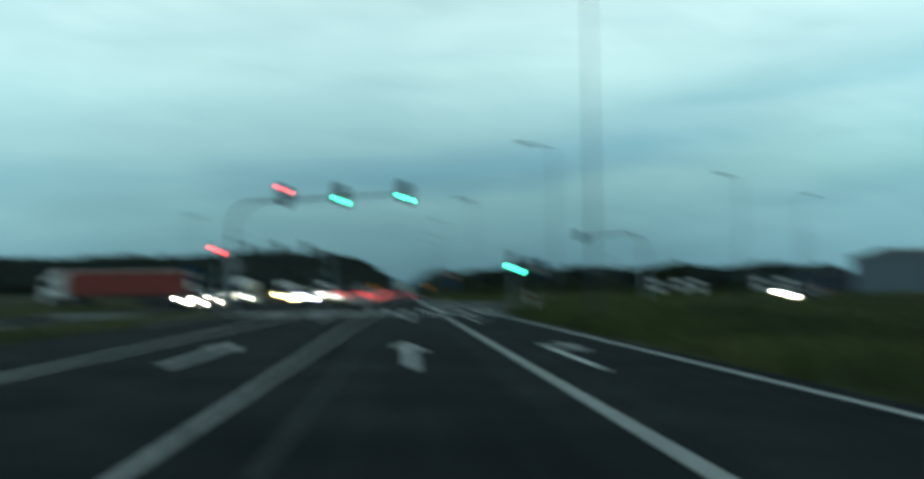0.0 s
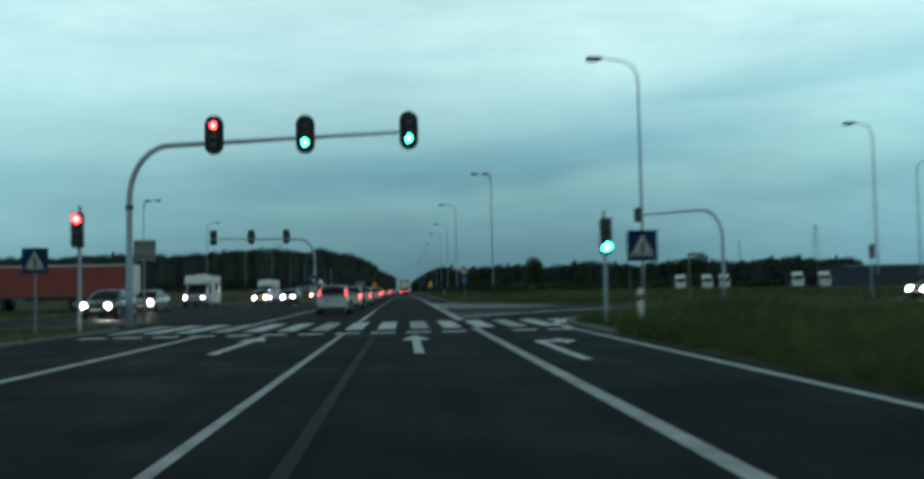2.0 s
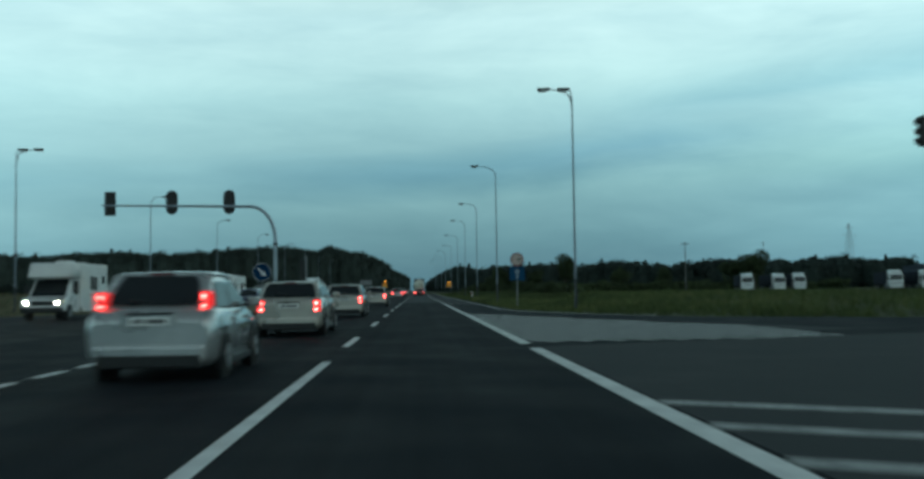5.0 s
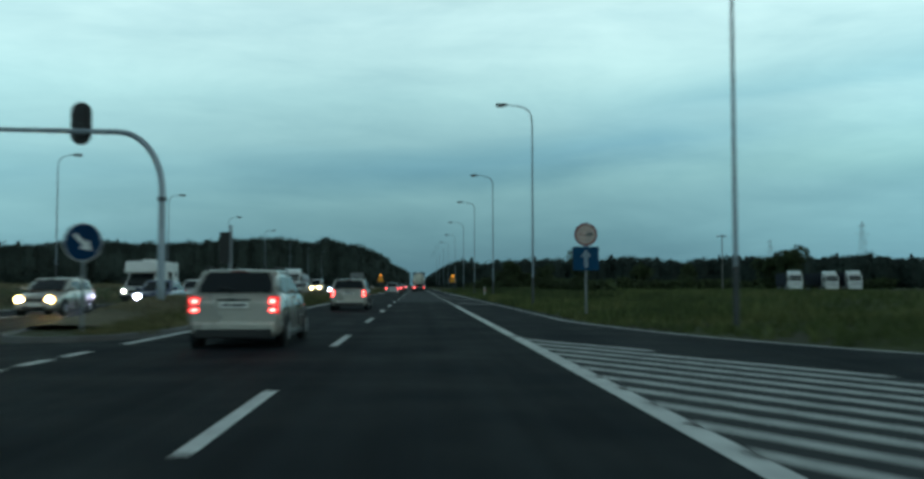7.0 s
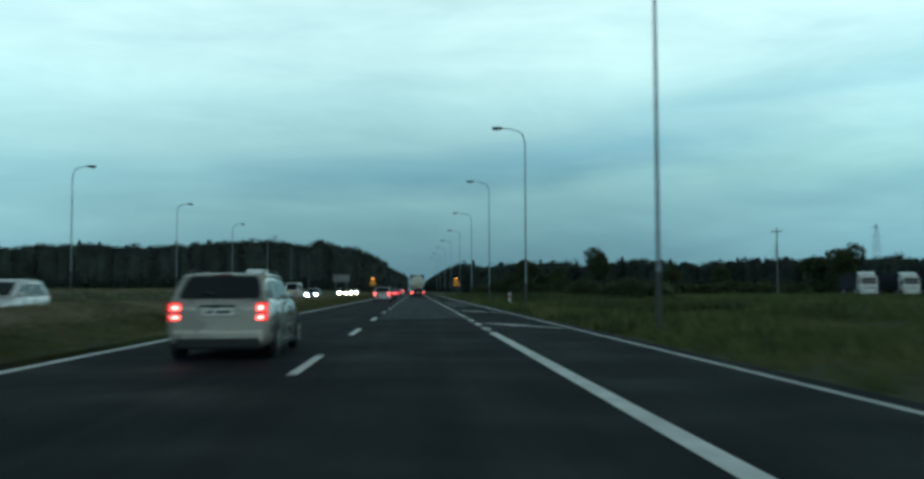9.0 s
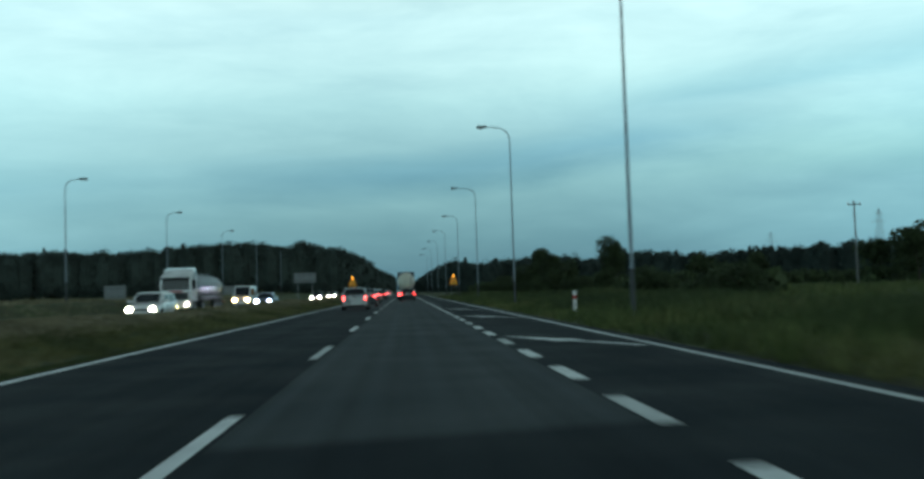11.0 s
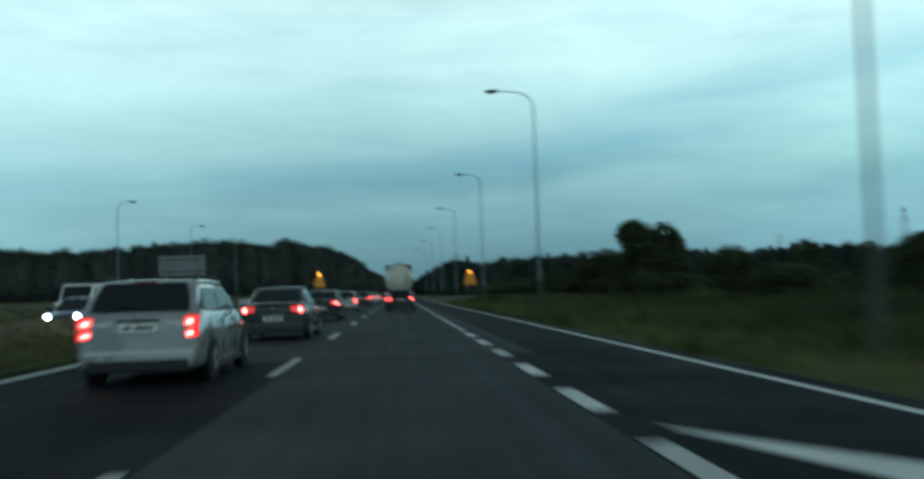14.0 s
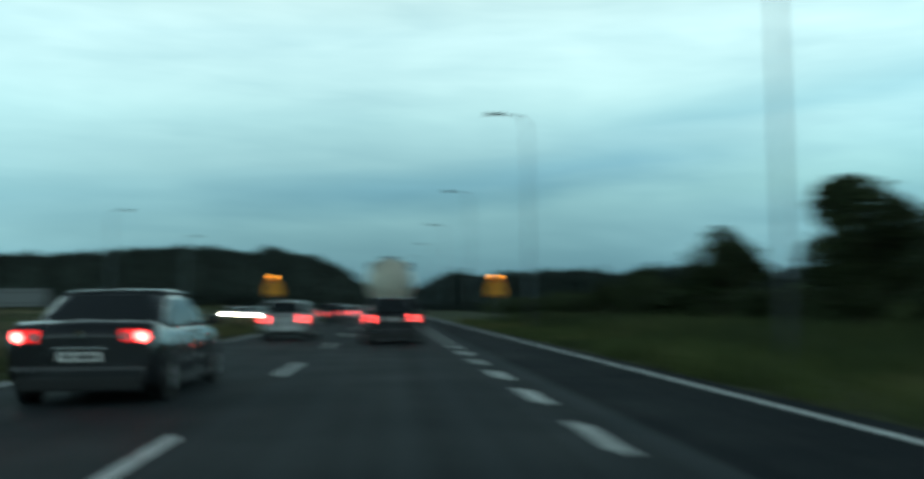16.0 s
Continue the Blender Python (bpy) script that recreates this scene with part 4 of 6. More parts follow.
def far_tree(x, y, z, h, w, n=85, conifer=False, clump=0.15):
    """Clumps for one tree of a distant wood."""
    if conifer:
        u = rng.uniform(0, 1, n) ** 0.7
        ang = rng.uniform(0, 2 * math.pi, n)
        r = (1 - u * 0.92) * w * 0.5 * rng.uniform(0.4, 1.0, n)
        p = np.stack([r * np.cos(ang), r * np.sin(ang), h * (0.12 + 0.88 * u)], 1)
        s = 0.05 * w + 0.022 * h * (1 - u)
    else:
        rz = min(h * 0.46, w * 0.62)
        p = crown_points(n, w * 0.66, rz, 7) + (0, 0, h - 0.95 * rz)
        low = rng.integers(0, n, n // 4)
        p[low, 2] *= rng.uniform(0.1, 0.6, n // 4)
        s = np.full(n, clump * w) * rng.uniform(0.7, 1.2, n)
    fill = rng.uniform(-0.5, 0.5, size=(n // 4, 3)) * (w * 0.9, w * 0.9, h * 0.72) + (0, 0, h * 0.40)
    p = np.concatenate([p, fill])
    s = np.concatenate([s, np.full(n // 4, 0.12 * w)])
    return leaf_quads(p + (x, y, z), s, upright=True)


def crown_core(x, y, z, h, w, n=8):
    """The dense inside of a crown: a lumpy closed hull of quads."""
    rings = []
    for i in range(6):
        f = i / 5
        r = 0.41 * w * (0.62 + 0.55 * math.sin(math.pi * (0.12 + 0.80 * f))) * (1.0 if i < 5 else 0.35)
        rings.append([(x + r * rng.uniform(0.8, 1.1) * math.cos(2 * math.pi * k / n), y + r * rng.uniform(0.8, 1.1) * math.sin(2 * math.pi * k / n), z + h * (0.05 + 0.86 * f) * rng.uniform(0.96, 1.03)) for k in range(n)])
    return np.array([p for a, b in zip(rings, rings[1:]) for k in range(n) for p in (a[k], a[(k + 1) % n], b[(k + 1) % n], b[k])])


def wood(name, spots, label, leaves):
    all_v = [crown_core(x, y, height(x, y), h * 0.96, w) for x, y, h, w, c, front in spots if not c]
    all_v += [far_tree(x, y, height(x, y), h, w, 720 if front else 360, c, 0.036 if front else 0.05) for x, y, h, w, c, front in spots]
    return tagged(quad_mesh(name, np.concatenate(all_v), leaves), label, "wood", kind="stuff")


west_spots = []
for row in range(6):
    for k in range(88):
        x = -38 - 4.1 * k + rng.uniform(-1.7, 1.7)
        f = min(1.0, (-38 - x) / 280)
        y = 727 - 95 * f + 7 * row + rng.uniform(-3, 3)
        bump = 2.5 * math.exp(-((x + 90) / 30) ** 2) - 1.6 * f + 1.3 * math.sin(x * 0.09) * f
        h = 25.0 + bump + rng.uniform(-1.5, 1.0) + (4.0 if x > -60 else 0.0) * min(1, (-x - 20) / 40)
        west_spots.append((x, y, h, rng.uniform(8.0, 12.5), rng.uniform() < 0.05, row < 2))
for k in range(110):
    y = 730 + 7.0 * k + rng.uniform(-3, 3)
    edge = -37 + min(1.0, (y - 730) / 90) * 10 + max(0, (y - 820) / 680) * 12
    for row in range(2):
        west_spots.append((edge - 5.5 * row + rng.uniform(-1, 1), y, 28 - min(6.0, (y - 730) / 40) + rng.uniform(-2.5, 1.5), rng.uniform(8.0, 11.5), rng.uniform() < 0.05, row < 1 and y < 1000))
wood("west_wood", west_spots, "dark mixed wood on a low hill beyond the road", LEAF_HAZE)
east_spots = []
for row in range(4):
    for k in range(112):
        x = 30 + 4.4 * k + rng.uniform(-1.6, 1.6)
        if x > 244:
            break
        y = 570 + 9 * row + 22 * math.sin(x * 0.021) + rng.uniform(-4, 4)
        h = 15.3 + rng.uniform(-1.8, 1.4) + 0.9 * math.sin(x * 0.13)
        east_spots.append((x, y, h, rng.uniform(7.0, 10.5), rng.uniform() < 0.05, row < 1))
for k in range(90):
    y = 585 + 9.5 * k + rng.uniform(-3, 3)
    for row in range(2):
        east_spots.append((22 - (y - 585) / 900 * 7 + 6 * row + rng.uniform(-1, 1), y, 15.0 + rng.uniform(-2, 1.5), rng.uniform(7.0, 10.0), rng.uniform() < 0.05, False))
for k in range(15):
    for row in range(2):
        east_spots.append((104 + 4.3 * k + rng.uniform(-1.2, 1.2), 402 + 7 * row + rng.uniform(-3, 3), 10.6 + rng.uniform(-1.2, 1.0), rng.uniform(6.0, 8.5), False, row < 1))
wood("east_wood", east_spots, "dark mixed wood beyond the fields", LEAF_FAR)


def tree(x, y, h, w, label, name="tree", n=900, leaf=0.20, trunk=True):
    t = thing(name, x, y, height(x, y) - 0.05, rng.uniform(0, 360), label, "tree" if name == "tree" else "shrub", "trees and shrubs beside the road")
    bm = tube([(0, 0, 0), (0.04 * w, 0.02, h * 0.25), (-0.02 * w, 0.03 * w, h * 0.5), (0.01, 0, h * 0.8)], [0.035 * h * 0.6, 0.025 * h * 0.6, 0.016 * h * 0.6, 0.02], 8)
    part("trunk", bm, BARK, t)
    for k in range(5 if trunk else 3):
        a = rng.uniform(0, 6.28)
        z0 = h * rng.uniform(0.18, 0.5)
        e = (0.36 * w * math.cos(a), 0.36 * w * math.sin(a), z0 + h * rng.uniform(0.15, 0.35))
        m = (e[0] * 0.5, e[1] * 0.5, (z0 + e[2]) / 2 - 0.05 * h)
        part("limb", tube([(0, 0, z0), m, e], [0.012 * h, 0.008 * h, 0.012], 6), BARK, t)
    p = crown_points(n, w * 0.62, h * 0.48, 9) + (0, 0, h * 0.56)
    p[:, 2] = np.maximum(p[:, 2], h * 0.06)
    tips = rng.integers(0, n, n // 12)
    p[tips] += rng.normal(size=(len(tips), 3)) * 0.03 * w
    quad_mesh("crown", leaf_quads(p, rng.uniform(0.6, 1.25, n) * leaf), LEAF, t)
    return t


tree(17.1, 288.5, 6.1, 4.4, "dense round dark green tree beside the verge", n=13000, leaf=0.105)
tree(16.6, 281.5, 4.35, 2.6, "dense dark green young tree beside the verge", n=8000, leaf=0.10)
tree(20.5, 293.0, 4.6, 3.2, "dark green young tree behind scrub", n=6500, leaf=0.10)
tree(17.0, 303.0, 5.0, 5.4, "dense dark green tree beside the scrub", n=8000, leaf=0.10)
tree(45.7, 384.5, 11.6, 8.0, "tall dark tree standing above the scrub", n=7000, leaf=0.22)
tree(39.0, 402.0, 8.4, 7.0, "dark tree standing above the scrub", n=1700, leaf=0.32)
tree(87.0, 330.5, 11.2, 8.8, "tall dark tree at the edge of the lorry park", n=7000, leaf=0.24)
tree(83.0, 338.0, 8.0, 7.0, "dark tree at the edge of the lorry park", n=1600, leaf=0.32)
tree(56.0, 352.0, 7.4, 6.0, "dark tree in the field", n=1500, leaf=0.3)
tree(72.0, 366.0, 8.0, 7.0, "dark tree in the field", n=1500, leaf=0.3)
for k in range(26):
    y = 226 + 5.2 * k + rng.uniform(-2, 2)
    x = 15.2 + rng.uniform(-1.6, 3.0) + (2.5 if y < 245 else 0)
    tree(x, y, rng.uniform(1.9, 3.1), rng.uniform(2.6, 4.2), "low dark green shrub on the verge", "shrub", 3400, 0.085, False)
scrub = []
for k in range(420):
    y = rng.uniform(222, 470)
    x = 19 + rng.uniform(0, 1) ** 1.3 * 95
    if x > 22 + max(0, y - 222) * 0.13 and y < 335:
        continue
    h, w = rng.uniform(1.5, 2.9) + (0.9 if y > 330 else 0), rng.uniform(2.8, 5.5)
    scrub.append(far_tree(x, y, height(x, y) - 0.3, h, w, 460, False, 0.052))
tagged(quad_mesh("scrub", np.concatenate(scrub), LEAF), "dark thicket of scrub and young trees", "scrub", kind="stuff")
far_scrub = []
for k in range(260):
    x, y = rng.uniform(24, 240), rng.uniform(520, 566)
    far_scrub.append(far_tree(x, y, height(x, y) - 0.3, rng.uniform(3, 7), rng.uniform(4, 7), 60))
for k in range(160):
    x, y = rng.uniform(-390, -36), 0
    y = 720 - 95 * min(1.0, (-38 - x) / 280) - rng.uniform(5, 22)
    far_scrub.append(far_tree(x, y, height(x, y) - 0.3, rng.uniform(3, 8), rng.uniform(4, 8), 60))
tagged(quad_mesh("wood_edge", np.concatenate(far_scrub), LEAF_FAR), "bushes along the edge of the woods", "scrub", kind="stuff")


def grass(name, x0, x1, y0, y1, n, low, high, label, keep=None, near=1.0, base=None, blades=BLADE):
    """Single blades in tufts, denser towards the road."""
    tufts = n // 7
    u = rng.uniform(0, 1, tufts) ** near
    cx = x0 + (x1 - x0) * u
    cy = rng.uniform(y0, y1, tufts)
    if keep is not None:
        ok = keep(cx, cy)
        cx, cy = cx[ok], cy[ok]
    tufts = len(cx)
    lift = 0.55 + 0.45 * np.sin(cx * 0.55 + np.sin(cy * 0.13) * 2) * np.sin(cy * 0.21 + cx * 0.1)
    tall = np.repeat(low + (high - low) * np.clip(lift, 0, 1) * rng.uniform(0.5, 1.0, tufts), 7)
    bx = np.repeat(cx, 7) + rng.normal(0, 0.10, tufts * 7)
    by = np.repeat(cy, 7) + rng.normal(0, 0.10, tufts * 7)
    bz = np.array([height(a, b) for a, b in zip(bx, by)]) - 0.02 if base is None else np.array([base(a, b) for a, b in zip(bx, by)]) - 0.02
    tall = tall * rng.uniform(0.6, 1.15, len(bx))
    ang = rng.uniform(0, math.pi, len(bx))
    wd = 0.012 + 0.02 * rng.uniform(0, 1, len(bx))
    lx, ly = rng.normal(0, 0.42, len(bx)) * tall, rng.normal(0, 0.42, len(bx)) * tall
    dx, dy = np.cos(ang) * wd, np.sin(ang) * wd
    v = np.stack([np.stack([bx - dx, by - dy, bz], 1), np.stack([bx + dx, by + dy, bz], 1),
                  np.stack([bx + lx + dx * 0.2, by + ly + dy * 0.2, bz + tall], 1), np.stack([bx + lx - dx * 0.2, by + ly - dy * 0.2, bz + tall], 1)], 1)
    return tagged(quad_mesh(name, v.reshape(-1, 3), blades), label, "grass", kind="stuff")


def off_road(x, y):
    edge = np.interp(y, [-40, 72, 80, 84, 88, 92, 96, 97.9, 98, 113, 113.1, 114.5, 119, 123.5, 130, 139, 400],
                     [5.5, 5.5, 6.2, 7.7, 10.5, 15, 26, 120, 120, 120, 42, 24, 14, 9.8, 7.2, 5.5, 5.5])
    return x > edge


grass("verge_grass", 5.45, 17, 15, 330, 120000, 0.12, 0.62, "long rough grass on the verge", off_road, 1.25)
grass("corner_tufts", 5.8, 12, 52, 84, 12000, 0.30, 0.85, "tall uncut grass by the crossing", off_road, 1.1)
grass("tall_weeds", 7.6, 16.5, 185, 335, 56000, 0.30, 1.05, "tall weeds between verge and scrub", off_road, 0.8, blades=WEED)
grass("field_grass", 15, 70, 20, 300, 90000, 0.25, 0.85, "long rough grass in the field", off_road, 1.2)
grass("median_blades", -7.9, -6.3, 132, 340, 60000, 0.05, 0.17, "short olive grass on the median bank", None, 1.0, bank, MEDIAN_GRASS)
grass("dry_grass", -9.85, -7.5, 138, 340, 70000, 0.05, 0.17, "dry brownish grass along the top of the bank", None, 1.0, bank, STRAW)
grass("south_median_grass", -13.2, -9.4, 20, 80, 12000, 0.05, 0.22, "short grass on the median before the crossing", None, 1.0, lambda x, y: 0.06)
grass("west_grass", -44, -21.4, 142, 330, 40000, 0.15, 0.5, "dry rough grass beyond the oncoming lanes", blades=STRAW)
grass("corner_grass", -44, -21.4, 30, 118, 14000, 0.15, 0.5, "rough grass beside the crossing", lambda x, y: (x < -24) | (y < 110))

# ---- vehicles ----
def loft(rings, caps=True, smooth=True):
    bm = bmesh.new()
    vs = [[bm.verts.new(p) for p in r] for r in rings]
    n = len(rings[0])
    for a, b in zip(vs, vs[1:]):
        for k in range(n):
            f = bm.faces.new((a[k], a[(k + 1) % n], b[(k + 1) % n], b[k]))
            f.smooth = smooth
    if caps:
        bm.faces.new(vs[0][::-1])
        bm.faces.new(vs[-1])
    bmesh.ops.recalc_face_normals(bm, faces=bm.faces)
    return bm


def wheel(parent, x, y, r=0.31, w=0.2, rim=ALLOY):
    s = 1 if x > 0 else -1
    part("wheel_arch", rod(bmesh.new(), (x - s * 0.1, y, r + 0.02), (x - s * 0.004, y, r + 0.02), r + 0.075, r + 0.075, 24), BLACK, parent)
    bm = bmesh.new()
    prof = [(-w / 2, r * 0.62), (-w / 2, r * 0.93), (-w / 2 + 0.03, r), (w / 2 - 0.03, r), (w / 2, r * 0.93), (w / 2, r * 0.62)]
    n = 24
    rings = [[(x - s * (w / 2 - 0.02) + a, y + b * math.cos(2 * math.pi * k / n), r + b * math.sin(2 * math.pi * k / n)) for k in range(n)] for a, b in prof]
    bm.free()
    wh = part("wheel", loft(rings), RUBBER, parent, "black rubber tyre")
    part("rim", rod(bmesh.new(), (x - s * 0.06, y, r), (x + s * 0.028, y, r), r * 0.6, r * 0.52, 20), rim, wh)
    part("hub", rod(bmesh.new(), (x, y, r), (x + s * 0.036, y, r), r * 0.16, r * 0.12, 12), STEEL_DARK, wh)
    return wh


def car(x, y, turn, paint, kind, label, name="car", length=4.3, width=1.76, roof=1.47, tail=TAIL, head=None, roof_rails=False, plate_z=None, big_tail=False, high_tail=False):
    """A car that faces its own +y. kind: hatch, estate, saloon or van."""
    c = thing(name, x, y, 0.0, turn, label, "van" if kind == "van" else "car", "traffic")
    L, W = length / 2, width / 2
    belt = {"hatch": 0.95, "estate": 1.0, "saloon": 0.93, "van": 1.15}[kind]
    tail_top = {"hatch": 0.97, "estate": 1.03, "saloon": 1.02, "van": 1.1}[kind]
    hood = 0.92 if kind != "van" else 1.05
    # lower body: stations from tail to nose
    st = [(-L, 0.40, tail_top - 0.20, 0.90), (-L + 0.05, 0.27, tail_top - 0.05, 0.955), (-L + 0.28, 0.21, tail_top, 0.985), (-L + 0.9, 0.19, belt + 0.01, 1.0), (-0.2, 0.18, belt, 1.0),
          (L - 1.35, 0.19, belt - 0.01, 1.0), (L - 0.95, 0.20, hood - 0.02, 0.985), (L - 0.42, 0.22, hood - 0.11, 0.94), (L - 0.12, 0.25, hood - 0.24, 0.84), (L, 0.36, hood - 0.38, 0.70)]
    rings = []
    for yy, zb, zt, k in st:
        w = W * k
        zm = zb + (zt - zb) * 0.55
        half = [(0.0, zb), (w * 0.86, zb), (w * 0.97, zb + 0.10), (w, zm), (w * 0.975, zt - 0.06), (w * 0.90, zt), (0.0, zt + 0.025)]
        rings.append([(a, yy, b) for a, b in half] + [(-a, yy, b) for a, b in half[-2:0:-1]])
    body = part("body", loft(rings), paint, c)
    # glasshouse
    rear_base, rear_top = {"hatch": (-L + 0.20, -L + 0.70), "estate": (-L + 0.12, -L + 0.52), "saloon": (-L + 0.72, -L + 1.45), "van": (-L + 0.03, -L + 0.12)}[kind]
    front_base, front_top = {"hatch": (L - 1.05, L - 1.85), "estate": (L - 1.15, L - 1.95), "saloon": (L - 1.2, L - 2.0), "van": (L - 0.62, L - 1.35)}[kind]
    zb = belt - 0.04
    q = {"saloon": 0.72, "van": 0.84, "estate": 0.76, "hatch": 0.735}[kind]
    inset = 0.075 if kind == "estate" else 0.12
    gs = [(rear_base, zb, zb + 0.03, 0.92, 0.90), (rear_base + 0.4 * (rear_top - rear_base), zb, zb + 0.45 * (roof - zb), 0.92, q * 0.5 + 0.45), (rear_top, zb, roof - 0.06, 0.92, q),
          (rear_top + 0.25, zb, roof - 0.025, 0.925, q), ((rear_top + front_top) / 2, zb, roof - 0.012, 0.925, q + 0.01), (front_top - 0.2, zb, roof - 0.03, 0.92, q),
          (front_top, zb, roof - 0.07, 0.91, q - 0.01), (front_base - 0.45 * (front_base - front_top), zb, zb + 0.5 * (roof - zb), 0.90, q * 0.5 + 0.43), (front_base, zb, zb + 0.02, 0.88, 0.86)]
    rings = []
    for yy, z0, z1, k0, k1 in gs:
        half = [(0.0, z0), (W * k0, z0), (W * (k0 * 0.45 + k1 * 0.55), z0 + 0.55 * (z1 - z0)), (W * k1 + 0.02, z1 - 0.03 if z1 - z0 > 0.1 else z1 - 0.005), (W * k1 - 0.07, z1), (0.0, z1 + 0.012)]
        rings.append([(a, yy, b) for a, b in half] + [(-a, yy, b) for a, b in half[-2:0:-1]])
    part("cabin", loft(rings, caps=False), paint, c)

    def pane(name, low, high, label):
        """A slightly bowed pane between a low and a high edge, each given as y, z and half width."""
        bm = bmesh.new()
        grid = []
        for i in range(5):
            f = i / 4
            yy, zz, ww = (a + (b - a) * f for a, b in zip(low, high))
            ww -= 0.035 * (abs(2 * f - 1) ** 4)
            out_y = -1 if low[0] < high[0] else 1
            grid.append([bm.verts.new((ww * (j / 4 - 1), yy + out_y * 0.03 * (1 - (j / 4 - 1) ** 2), zz + 0.012)) for j in range(9)])
        for u, v in zip(grid, grid[1:]):
            for j in range(8):
                bm.faces.new((u[j], u[j + 1], v[j + 1], v[j])).smooth = True
        return part(name, bm, GLASS_DARK, c, label)

    lo, hi = {"saloon": (0.14, 0.92), "estate": (0.08, 0.97)}.get(kind, (0.14, 0.95))
    out_y = -0.035

    def rear(f):
        return rear_base + out_y + (rear_top - rear_base) * f, zb + 0.03 + (roof - 0.09 - zb) * f, W * (0.89 + (q - 0.89) * f) - inset

    pane("rear_window", rear(lo), rear(hi), "dark tinted rear window")
    pane("windscreen", (front_base + 0.06 - (front_base - front_top) * 0.08, zb + 0.02 + (roof - 0.09 - zb) * 0.08, W * 0.86 - 0.10),
         (front_base + 0.06 - (front_base - front_top) * 0.93, zb + 0.02 + (roof - 0.09 - zb) * 0.93, W * q - 0.07), "dark windscreen")
    mid_y = (rear_top + front_top) / 2 + 0.1
    front_edge = (front_base - 0.24, front_top - 0.10)
    spans = [((mid_y + 0.05, mid_y + 0.03), front_edge)]
    if kind == "estate":
        spans += [((mid_y - 0.98, mid_y - 0.92), (mid_y - 0.05, mid_y - 0.05)), ((rear_base + 0.34, rear_top + 0.14), (mid_y - 1.06, mid_y - 1.00))]
    elif kind != "van":
        spans += [((rear_base + (0.32 if kind == "hatch" else 0.40), rear_top + 0.10), (mid_y - 0.05, mid_y - 0.05))]
    for s in (1, -1):
        for (b0, t0), (b1, t1) in spans:
            bm = bmesh.new()
            grid = []
            for i in range(5):
                f = 0.13 + 0.70 * i / 4
                xx = s * (W * (0.92 * (1 - f) + q * f) + 0.02 * f + 0.010)
                g = i / 4
                grid.append([bm.verts.new((xx, (b0 + (t0 - b0) * g) + ((b1 + (t1 - b1) * g) - (b0 + (t0 - b0) * g)) * j / 4, zb + f * (roof - 0.06 - zb))) for j in range(5)])
            for u, v in zip(grid, grid[1:]):
                for j in range(4):
                    bm.faces.new((u[j], u[j + 1], v[j + 1], v[j])).smooth = True
            part("side_window", bm, GLASS_DARK, c, "dark side window")
    # roof panel, a little proud of the glass
    top = []
    for yy, z0, z1, k0, k1 in gs[2:7]:
        a = W * k1
        top.append([(-a - 0.035, yy, z1 - 0.05), (-a - 0.02, yy, z1 - 0.005), (-a + 0.08, yy, z1 + 0.012), (0, yy, z1 + 0.026), (a - 0.08, yy, z1 + 0.012), (a + 0.02, yy, z1 - 0.005), (a + 0.035, yy, z1 - 0.05), (0, yy, z1 - 0.03)])
    part("roof", loft(top), paint, c)
    for s in (1, -1):
        ym = mid_y
        m = part("mirror", boxm(s * (W + 0.08) - 0.10, s * (W + 0.08) + 0.10, front_base - 0.32, front_base - 0.20, belt + 0.0, belt + 0.15, bevel=0.04), paint, c)
        part("mirror_arm", tube([(s * W * 0.9, front_base - 0.26, belt + 0.02), (s * (W + 0.02), front_base - 0.26, belt + 0.04)], 0.025, 6), BLACK, m)
        for yy in (ym - 0.18, ym + 0.85) if kind != "van" else (ym + 0.5,):
            part("door_handle", boxm(s * W * 1.0 - 0.02, s * W * 1.0 + 0.02, yy - 0.1, yy + 0.1, belt - 0.17, belt - 0.13, bevel=0.01), paint, c)
        for yy in (ym - 0.02, ym + 1.05, ym - 1.0):
            part("door_seam", boxm(s * W * 0.995 - 0.008, s * W * 0.995 + 0.004, yy - 0.005, yy + 0.005, 0.36, belt - 0.1), BLACK, c)
        part("sill", boxm(s * W * 0.97 - 0.03, s * W * 0.97 + 0.03, -L + 1.15, L - 1.25, 0.17, 0.27, bevel=0.02), BLACK, c)
        # lamps
        if big_tail:
            box_t = (0.83, 0.11, 0.095, tail_top - 0.40, tail_top - 0.07)
        elif kind == "saloon":
            box_t = (0.74, 0.21, 0.125, tail_top - 0.27, tail_top - 0.09)
        else:
            box_t = (0.82, 0.10, 0.075, tail_top - 0.28, tail_top - 0.01)
        rise = 0.17 if high_tail else 0.0
        if high_tail:
            box_t = (0.82, 0.08, 0.06, tail_top - 0.04, tail_top + 0.22)
        kx, wi, wo, z0, z1 = box_t
        xa, xb = sorted((s * (W * kx - wi), s * (W * kx + wo)))
        t = part("tail_light", boxm(xa, xb, -L - 0.005 + rise, -L + 0.26 + rise, z0, z1, bevel=0.04), TAIL_DIM, c, "red tail light, lit")
